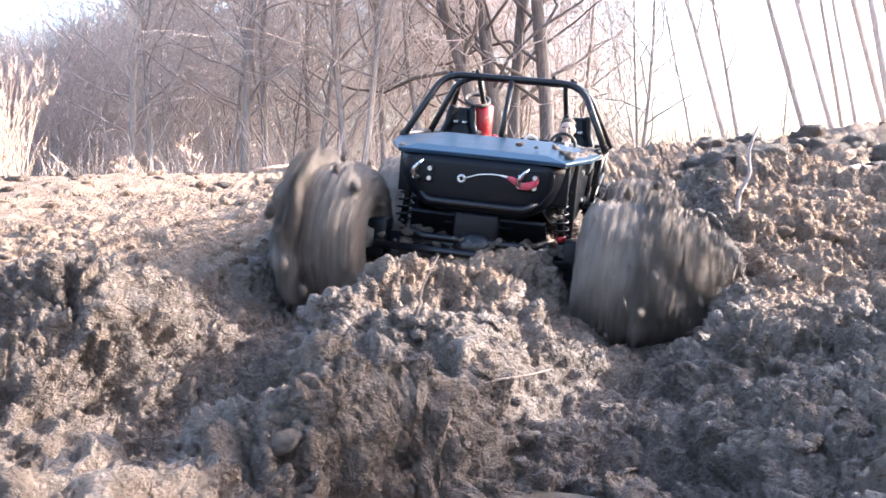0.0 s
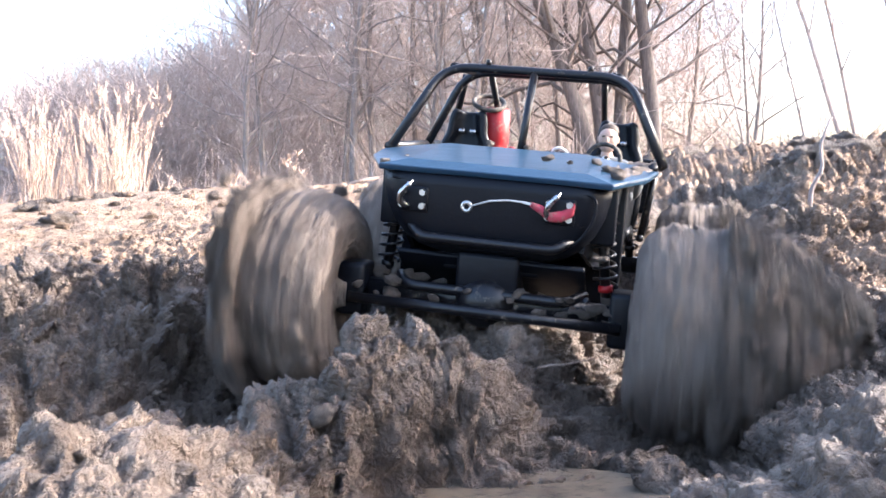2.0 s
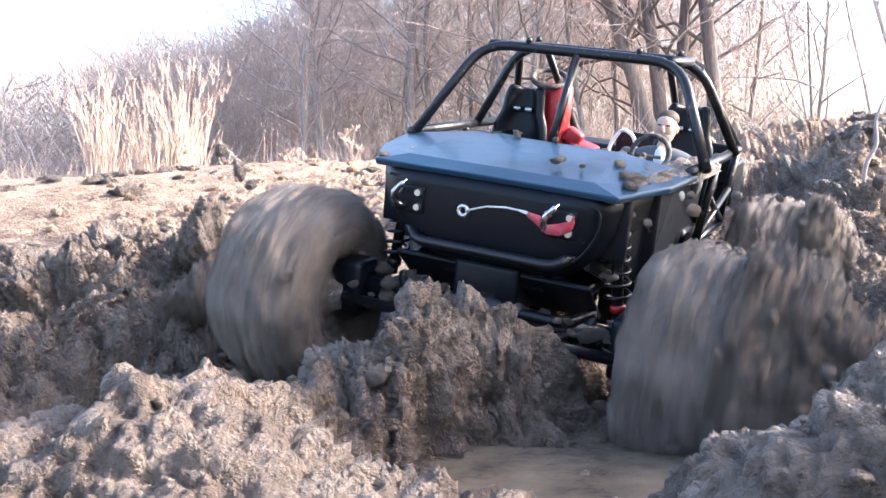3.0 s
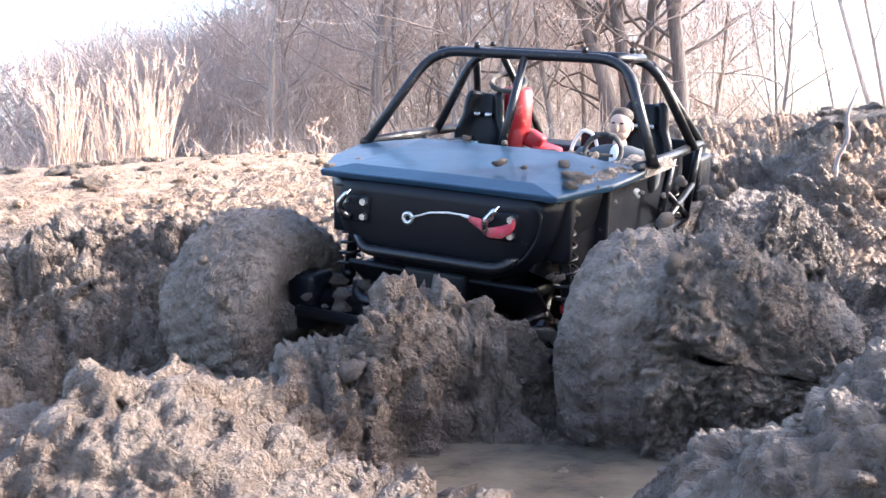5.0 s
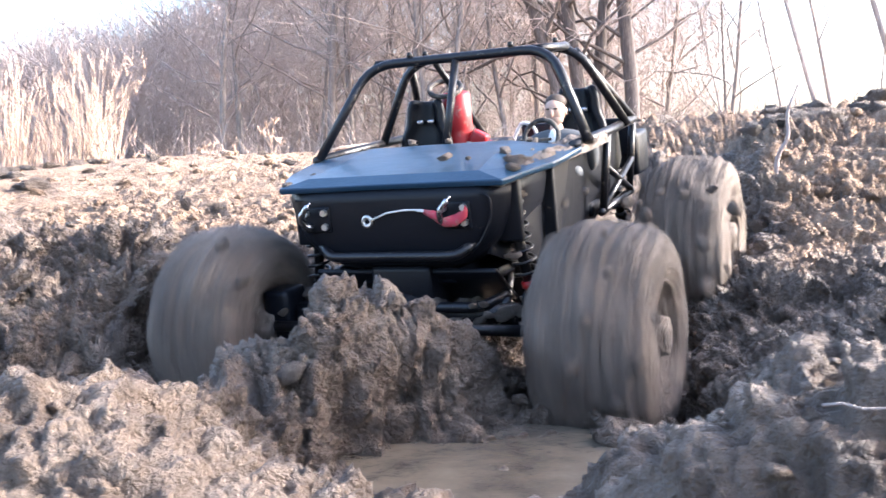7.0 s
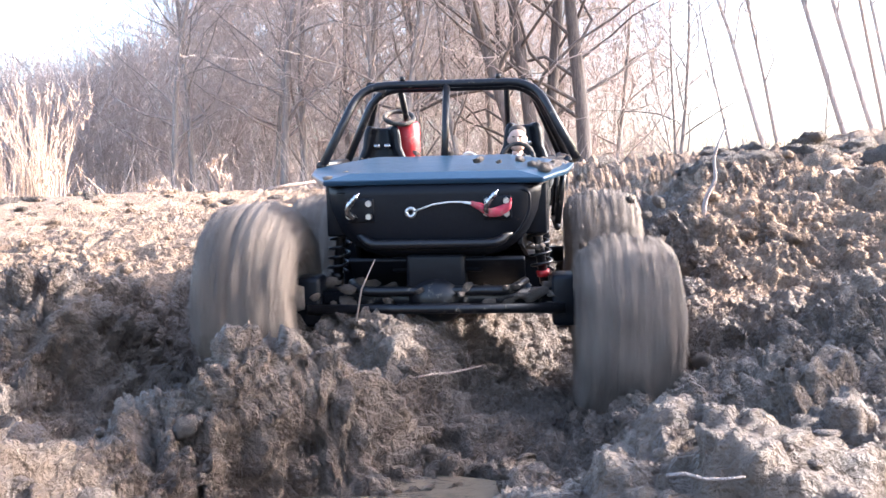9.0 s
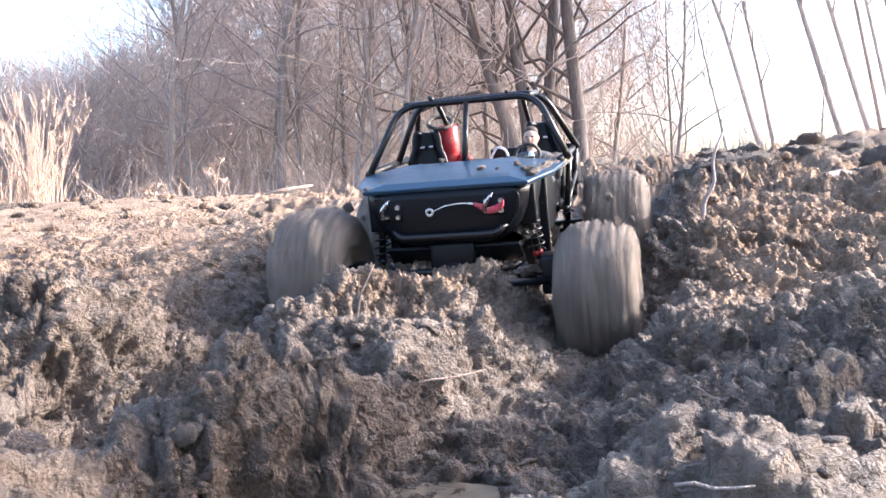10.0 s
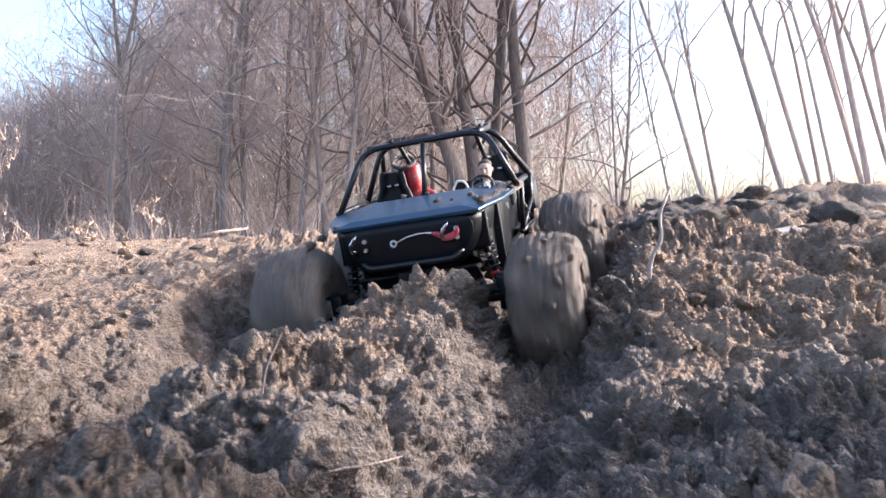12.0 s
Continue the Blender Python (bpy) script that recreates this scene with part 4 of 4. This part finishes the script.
def build_trees():
    rnd = random.Random(21)
    # oaks with thick trunks behind the bank
    oak = [tree_mesh(100 + k, 12, 0.145, (rnd.uniform(-0.04, 0.03), 0), 0.55, 0.16, 30, 4, 3, 0.8, DARK_BARK, 0.32) for k in range(3)]
    for x, y, k, s in ((1.82, 18.0, 0, 1.0), (1.17, 18.4, 1, 0.95), (0.92, 18.1, 2, 0.95), (0.5, 19.5, 0, 0.7)):
        plant(oak[k], x, y, 70 * k + 40 * s, s, "bare thick-trunked oak with many crooked limbs", "oaks")
    old = tree_mesh(143, 10, 0.15, (-0.42, 0), 0.6, 0.22, 24, 4, 3, 0.8, DARK_BARK, 0.4)
    plant(old, 1.05, 17.6, 0, 1.0, "bare leaning old tree with a thick trunk")
    broad = [tree_mesh(150 + k, 9.5, 0.085, (0.02 - 0.1 * k, 0), 0.62, 0.14, 34, 4, 3, 0.75, BARK, 0.34) for k in range(2)]
    for x, y, k, s in ((-3.68, 17.8, 0, 1.0), (-1.75, 17.6, 1, 0.85), (-5.72, 17.9, 0, 0.8)):
        plant(broad[k], x, y, 25 * k, s, "bare broad tree with spreading crooked limbs", "broad trees")
    # slender trees of the wood on the other side
    slim = [tree_mesh(200 + k, 9.0, 0.07, (rnd.uniform(-0.08, 0.08), 0), 0.6, 0.12, 18, 3, 3, 0.7) for k in range(4)]
    for x, y, k, s in ((-5.4, 18.2, 0, 0.9), (-3.4, 18.5, 1, 1.05), (-2.3, 17.5, 2, 0.9), (-1.55, 17.0, 3, 0.95), (-1.2, 19.0, 0, 1.0),
                       (-0.4, 18.0, 2, 0.9), (-4.4, 20.0, 3, 0.85), (3.0, 16.0, 3, 0.6), (3.6, 19.0, 1, 0.55), (2.5, 20.0, 2, 0.8), (-2.9, 20.5, 0, 0.95),
                       (0.1, 21.0, 1, 1.0), (1.5, 22.0, 3, 0.95)):
        plant(slim[k], x, y, rnd.uniform(0, 360), s, "bare slender tree with fine twigs", "slender bare trees")
    # tall clean stems that lean, over the bank
    stem = [tree_mesh(300 + k, 13, 0.075 - 0.012 * k, (-0.14 - 0.05 * k, 0), 0.45, 0.3, 14, 3, 3, 1.1, PALE_BARK) for k in range(3)]
    for x, y, k, s in ((5.32, 18.0, 1, 0.8), (5.5, 18.4, 0, 0.6), (6.83, 18.0, 1, 1.0), (7.33, 18.0, 1, 0.95), (7.62, 18.1, 2, 0.9), (8.22, 18.0, 0, 1.05), (8.5, 18.5, 1, 1.05),
                       (9.2, 19.0, 0, 1.0), (4.55, 18.0, 0, 0.4), (9.8, 20.0, 1, 1.0), (9.4, 21.0, 2, 0.8), (8.9, 22.0, 2, 1.1), (3.5, 18.0, 0, 0.35), (10.6, 19.0, 0, 0.9)):
        plant(stem[k], x, y, rnd.uniform(-12, 12), s, "tall thin leaning bare tree", "leaning stems")
    # the depth of the wood: many more trees, lower towards the open side
    far = [tree_mesh(400 + k, 8.5, 0.036, (rnd.uniform(-0.1, 0.1), rnd.uniform(-0.1, 0.1)), 0.7, 0.05, 20, 3, 3, 0.6) for k in range(5)]
    for k in range(104):
        a = rnd.uniform(-0.56, 0.16) if k % 3 else rnd.uniform(-0.8, -0.15)
        y = rnd.uniform(19.5, 34)
        top = wood_top(a) * 1.2
        s = max(0.25, min(1.25, top * y * rnd.uniform(0.75, 1.05) / 8.5))
        plant(far[k % 5], a * y, y, rnd.uniform(0, 360), s, "bare brown tree deep in the wood", "trees of the wood")
    plant(slim[2], 5.95, 18.3, 40, 0.36, "short bare tree with a few side limbs")
    for k in range(34):
        y = rnd.uniform(19, 34)
        plant(far[k % 5], rnd.uniform(0.13, 0.6) * y, y, rnd.uniform(0, 360), rnd.uniform(0.16, 0.34), "low bare bush behind the bank", "bushes")


build_trees()


def stalks(name, count, x0, x1, y0, y1, h0, h1, lean, r, mat, label, category, seed, plume=0.0):
    """A stand of upright stalks, one joined piece of stuff."""
    rnd = random.Random(seed)
    verts, faces = [], []
    xs, ys = [rnd.uniform(x0, x1) for _ in range(count)], [rnd.uniform(y0, y1) for _ in range(count)]
    for x, y, z in zip(xs, ys, ground_shape(np.array(xs), np.array(ys))[0].tolist()):
        z, h = z - 0.03, rnd.uniform(h0, h1)
        lx, ly = rnd.gauss(0, lean), rnd.gauss(0, lean)
        pts = [(x + lx * t * t * h, y + ly * t * t * h, z + h * t) for t in (0, 0.35, 0.7, 1)]
        rad = [r, r * 0.8, r * 0.55, r * 0.2]
        if plume and rnd.random() < plume:
            p = Vector(pts[-1])
            for _ in range(5):
                q = p + Vector((rnd.gauss(0, 0.02), rnd.gauss(0, 0.02), rnd.uniform(-0.1, 0.05)))
                v, f = tube_data([p - Vector((0, 0, 0.12 * h)), q], [r * 0.9, r * 0.3], 3, False)
                faces += [tuple(i + len(verts) for i in g) for g in f]
                verts += v
        v, f = tube_data(pts, rad, 3, False)
        faces += [tuple(i + len(verts) for i in g) for g in f]
        verts += v
    tagged(new(name, mesh_of(name, verts, faces, (mat,))), label, category, kind="stuff")


stalks("reeds", 100, -2.94, -2.77, 6.3, 6.6, 0.35, 1.0, 0.2, 0.0045, PALE, "clump of tall pale dry reeds at the field's edge", "reeds", 31, 0.5)
stalks("reeds", 85, -3.52, -3.39, 6.3, 6.6, 0.35, 0.95, 0.2, 0.0045, PALE, "clump of tall pale dry reeds at the field's edge", "reeds", 32, 0.5)
stalks("reeds", 40, -3.22, -3.12, 6.4, 6.7, 0.3, 0.75, 0.2, 0.004, PALE, "thin clump of pale dry reeds at the field's edge", "reeds", 38, 0.5)
stalks("dry_grass", 380, -5.6, -1.6, 6.0, 7.2, 0.08, 0.35, 0.5, 0.004, PALE, "low tangle of dry straw-coloured grass", "dry grass", 33)


def thicket(count, seed, lo, hi, thick, power):
    """Fine twigs that fill the wood between its trees, one joined piece of stuff."""
    rnd = random.Random(seed)
    verts, faces = [], []
    for _ in range(count):
        a, y = rnd.uniform(lo, hi), rnd.uniform(20, 33)
        z = wood_top(a) * y * rnd.random() ** power - 0.2
        p = Vector((a * y, y, z))
        d = Vector((rnd.gauss(0, 0.55), rnd.gauss(0, 0.4), rnd.uniform(0.2, 1.0))).normalized() * rnd.uniform(0.5, 1.7)
        mid = p + d * 0.5 + Vector((rnd.gauss(0, 0.08), 0, rnd.gauss(0, 0.08)))
        v, f = tube_data([p, mid, p + d], [thick, thick * 0.8, thick * 0.45], 3, False)
        faces += [tuple(i + len(verts) for i in g) for g in f]
        verts += v
    tagged(new("twigs", mesh_of("twigs", verts, faces, (TWIG,))), "tangle of bare brown twigs in the depth of the wood", "twigs", kind="stuff")


thicket(12000, 36, -0.58, 0.19, 0.011, 1.25)
thicket(7500, 37, -0.85, -0.1, 0.017, 1.1)
stalks("undergrowth", 1800, -16, 5, 15.5, 24, 0.4, 1.5, 0.35, 0.009, TWIG, "grey-brown undergrowth of thin bare stems", "undergrowth", 34)
stalks("brush", 500, 4, 13, 15, 22, 0.5, 1.5, 0.35, 0.012, TWIG, "bare brush behind the bank", "brush", 35)


def small_things():
    # dead stick in the bank, weed stalks, a pale slab and dark stone
    z = ground_z(0.51, 1.69)
    tube_pts = [(0.50, 1.69, z - 0.03), (0.505, 1.69, z + 0.03), (0.525, 1.69, z + 0.06), (0.52, 1.69, z + 0.10), (0.54, 1.69, z + 0.145)]
    v, f = tube_data(rounded(tube_pts, 0.02), [0.0042 - 0.0001 * k for k in range(20)], 6)
    tagged(new("stick", mesh_of("stick", v, f, (TWIG,), True)), "crooked dead stick standing in the mud bank", "stick")
    for x, y, h in ((-1.62, 6.3, 0.3), (-2.0, 6.2, 0.18)):
        z = ground_z(x, y)
        verts, faces = [], []
        for k in range(7):
            a = k * 0.9
            t = 0.4 + 0.08 * k
            pts = [(x, y, z - 0.02), (x, y, z + h * t), (x + 0.06 * math.cos(a), y + 0.06 * math.sin(a), z + h * (t + 0.35))]
            v, f = tube_data(pts, [0.006, 0.005, 0.003], 4)
            faces += [tuple(i + len(verts) for i in g) for g in f]
            verts += v
            for j in range(4):
                q = Vector(pts[-1])
                v, f = tube_data([q, q + Vector((0.03 * math.cos(a + j), 0.03 * math.sin(a + j * 2), 0.03))], [0.006, 0.004], 4)
                faces += [tuple(i + len(verts) for i in g) for g in f]
                verts += v
        tagged(new("weed", mesh_of("weed", verts, faces, (PALE,))), "dry weed stalk with a seed head", "weed")
    v, f = tube_data([(-0.78, 4.0, ground_z(-0.78, 4.0) + 0.02), (-0.70, 4.03, ground_z(-0.7, 4.03) + 0.035), (-0.6, 4.1, ground_z(-0.6, 4.1) + 0.05)], [0.009, 0.007, 0.004], 6)
    tagged(new("branch", mesh_of("branch", v, f, (PALE,), True)), "pale fallen branch lying on the field", "branch")


small_things()


# ---- mud thrown up by the wheels ----
def mud_slab(seed, a0, a1, side, size=1.0, reach=0.17):
    """A slab of the wet mud that clings round the outer side of a wheel, thinner away from it; its wheel's axle along x."""
    na, nx = 48, 40
    rows = []
    for layer in (1.0, 0.55):
        for i in range(na + 1):
            a = a0 + (a1 - a0) * i / na
            for j in range(nx + 1):
                u = j / nx
                x = 0.03 + (reach - 0.03) * u
                r = (0.118 - 0.012 * u - 0.07 * u * u) * size * layer
                q = Vector((x * 20 + seed, math.cos(a) * 2.4, math.sin(a) * 2.4))
                if layer == 1.0:
                    r += 0.016 * noise.noise(q * 1.2) + 0.016 * abs(noise.noise(q * 3.1)) + 0.013 * abs(noise.noise(q * 7.5)) + 0.010 * noise.noise(q * 15) + 0.006 * noise.noise(q * 31) - 0.006
                b = a + 0.10 * noise.noise(q * 2 + Vector((5, 0, 3)))
                rows.append((side * (x + 0.010 * noise.noise(q * 2.3 + Vector((1, 9, 4)))), r * math.cos(b), r * math.sin(b)))
    w, top = nx + 1, (na + 1) * (nx + 1)
    faces = []
    for i in range(na):
        for j in range(nx):
            k = i * w + j
            faces += [(k, k + 1, k + w + 1, k + w), (top + k, top + k + w, top + k + w + 1, top + k + 1)]
    edge = [j for j in range(nx)] + [i * w + nx for i in range(na)] + [na * w + j for j in range(nx, 0, -1)] + [i * w for i in range(na, 0, -1)]
    faces += [(b, a, a + top, b + top) for a, b in zip(edge, edge[1:] + edge[:1])]
    return mesh_of("mud_slab", rows, faces, (MUD_WET,), True)


# slabs: wheel, middle angle in degrees, when it breaks off, where it comes to rest
gen = random.Random(17)
SLABS = []
for w, count, size, reach, off, spots in ((0, 8, 1.06, 0.105, (2.45, 2.85), ((-0.56, -0.42), (0.92, 1.35))), (1, 8, 1.0, 0.175, (6.03, 6.17), ((0.42, 0.60), (0.95, 1.35))), (3, 8, 0.98, 0.12, (6.03, 6.17), ((0.48, 0.66), (1.45, 1.8)))):
    for k in range(count):
        mid = 360 * (k + gen.uniform(-0.1, 0.1)) / count
        half = 180 / count * 1.12
        me = mud_slab(3.1 * k + 11 * w, radians(mid - half), radians(mid + half), -1 if w == 0 else 1, size * gen.uniform(0.9, 1.06), reach * gen.uniform(0.85, 1.1))
        ob = tagged(new("mud_slab", me), "slab of wet clay clinging to the side of a spinning wheel", "mud slab", "mud slabs on the wheels")
        SLABS.append((ob, w, mid, gen.uniform(*off) + (0.04 if w and k % 2 else 0.0), (gen.uniform(*spots[0]), gen.uniform(*spots[1]))))
flying = []
fly_kinds = [clod_mesh("flying_clod", 110 + k, 1.0, 2, 0.8) for k in range(4)]
for k in range(110):
    ob = new("flying_clod", fly_kinds[k % 4])
    ob.matrix_basis = Matrix.Scale(0.002 + 0.007 * ((k * 37 % 11) / 11) ** 2, 4)
    flying.append(tagged(ob, "small clod of clay flung off a tyre", "clod", "clods flung off the tyres"))


# ---- what moves ----
TRUCK_PATH = [
    (0.0, 0.066, 1.517, 0.435, 3.4, 7.0, -12.6),
    (0.5, 0.049, 1.445, 0.438, 1.8, 7.8, -10.6),
    (1.0, 0.006, 1.293, 0.450, -3.6, 9.8, -13.6),
    (1.5, -0.013, 1.208, 0.447, -4.1, 10.2, -12.2),
    (2.0, 0.016, 1.044, 0.402, 3.0, 7.8, -7.3),
    (2.5, -0.029, 0.935, 0.377, 5.2, 10.0, -14.1),
    (3.0, -0.024, 0.898, 0.374, 4.8, 10.5, -15.7),
    (5.0, -0.056, 0.908, 0.361, 5.1, 7.2, -18.7),
    (5.5, -0.057, 0.918, 0.356, 5.4, 3.8, -19.0),
    (6.0, -0.060, 0.936, 0.357, 5.7, 1.4, -19.7),
    (6.5, -0.051, 0.947, 0.356, 6.2, 0.8, -18.5),
    (7.0, -0.049, 0.968, 0.358, 6.9, -0.8, -18.7),
    (7.5, -0.038, 0.988, 0.358, 7.6, -2.5, -16.3),
    (9.5, 0.090, 1.283, 0.416, 2.8, 1.7, -0.9),
    (10.0, 0.075, 1.477, 0.408, 7.5, -1.5, -11.2),
    (10.5, 0.078, 1.517, 0.400, 8.9, -4.4, -12.2),
    (11.0, 0.084, 1.614, 0.409, 10.3, -6.2, -12.9),
    (11.5, 0.097, 1.673, 0.416, 11.3, -5.3, -12.6),
    (12.0, 0.117, 1.765, 0.443, 8.9, -6.8, -14.4),
]
# wheel speed in degrees a second, forwards
SPIN = ((0.0, 900), (2.6, 1000), (3.2, 500), (4.4, 60), (5.0, 60), (5.3, 1100), (7.7, 1300), (8.0, -1300), (9.5, -1400), (11.0, -1200), (12.0, -900))


# rise and fall of each wheel on its axle, by seconds
LIFT = (((0, 0.0), (3, -0.01), (5, -0.02), (7, -0.01), (9.5, 0.01), (12, 0.01)), ((0, -0.015), (3, 0.0), (5, 0.01), (7, -0.015), (9.5, -0.045), (10.5, -0.03), (12, -0.025)),
        ((0, 0.0), (12, 0.0)), ((0, 0.0), (12, 0.0)))


def motions():
    walk(truck, [(t, pose(x, y, z, a, b, c)) for t, x, y, z, a, b, c in TRUCK_PATH])
    times, speeds = [s[0] for s in SPIN], [s[1] for s in SPIN]
    turns = []
    for k, (w, at) in enumerate(zip(wheels, WHEELS)):
        angle, rows = 37.0 * k, []
        turns.append([])
        for n in range(361):
            dz = float(np.interp(n / 30, [p[0] for p in LIFT[k]], [p[1] for p in LIFT[k]]))
            rows.append((n / 30, pose(at[0], at[1], at[2] + dz, angle, 0, 0)))
            turns[k].append(angle)
            angle += float(np.interp(n / 30, times, speeds)) / 30 * (0.92 + 0.05 * k)
        walk(w, rows)
    cols = list(zip(*TRUCK_PATH))

    def hub(k, t):
        x, y, z, a, b, c = (float(np.interp(t, cols[0], col)) for col in cols[1:])
        dz = float(np.interp(t, [p[0] for p in LIFT[k]], [p[1] for p in LIFT[k]]))
        return pose(x, y, z, a, b, c) @ Matrix.Translation((WHEELS[k][0], WHEELS[k][1], WHEELS[k][2] + dz))

    # mud slabs spin with their wheel, break off, and lie sunk in the mud
    for ob, w, mid, off, rest in SLABS:
        rows, last = [], int(off * 30)
        for n in range(last + 1):
            rows.append((n / 30, hub(w, n / 30) @ pose(0, 0, 0, turns[w][n], 0, 0)))
        start = turns[w][last]
        end_turn = start + ((90 - mid - start + 180) % 360 - 180)
        end = Vector((rest[0] - (-1 if w == 0 else 1) * 0.09, rest[1], ground_z(*rest) - 0.135))
        a = hub(w, last / 30).translation
        for k in range(1, 7):
            f = k / 6
            p = a.lerp(end, f) + Vector((0, 0, 0.10 * f * (1 - f)))
            rows.append((last / 30 + 0.045 * k, pose(*p, start + (end_turn - start) * f, 0, 0)))
        rows.append((12.0, rows[-1][1]))
        walk(ob, rows)
    for k, ob in enumerate(flying):
        w = (0, 1, 1, 3)[k % 4]
        side, far = (-1 if w == 0 else 1), 0.112 + 0.05 * ((k * 13 % 17) / 17) ** 2
        rows, phase = [], k * 2.399
        for n in range(241):
            t = n / 20
            phase += 0.05 * float(np.interp(t, times, speeds)) / 57.3 * 0.42
            out = -0.04 + 0.16 * ((k * 29 % 23) / 23) + 0.02 * math.sin(phase * 0.5)
            rows.append((t, pose(*(hub(w, t).translation + Vector((side * out, -far * math.cos(phase), far * math.sin(phase)))), 30 * k, 50 * k, 0)))
        walk(ob, rows)


motions()
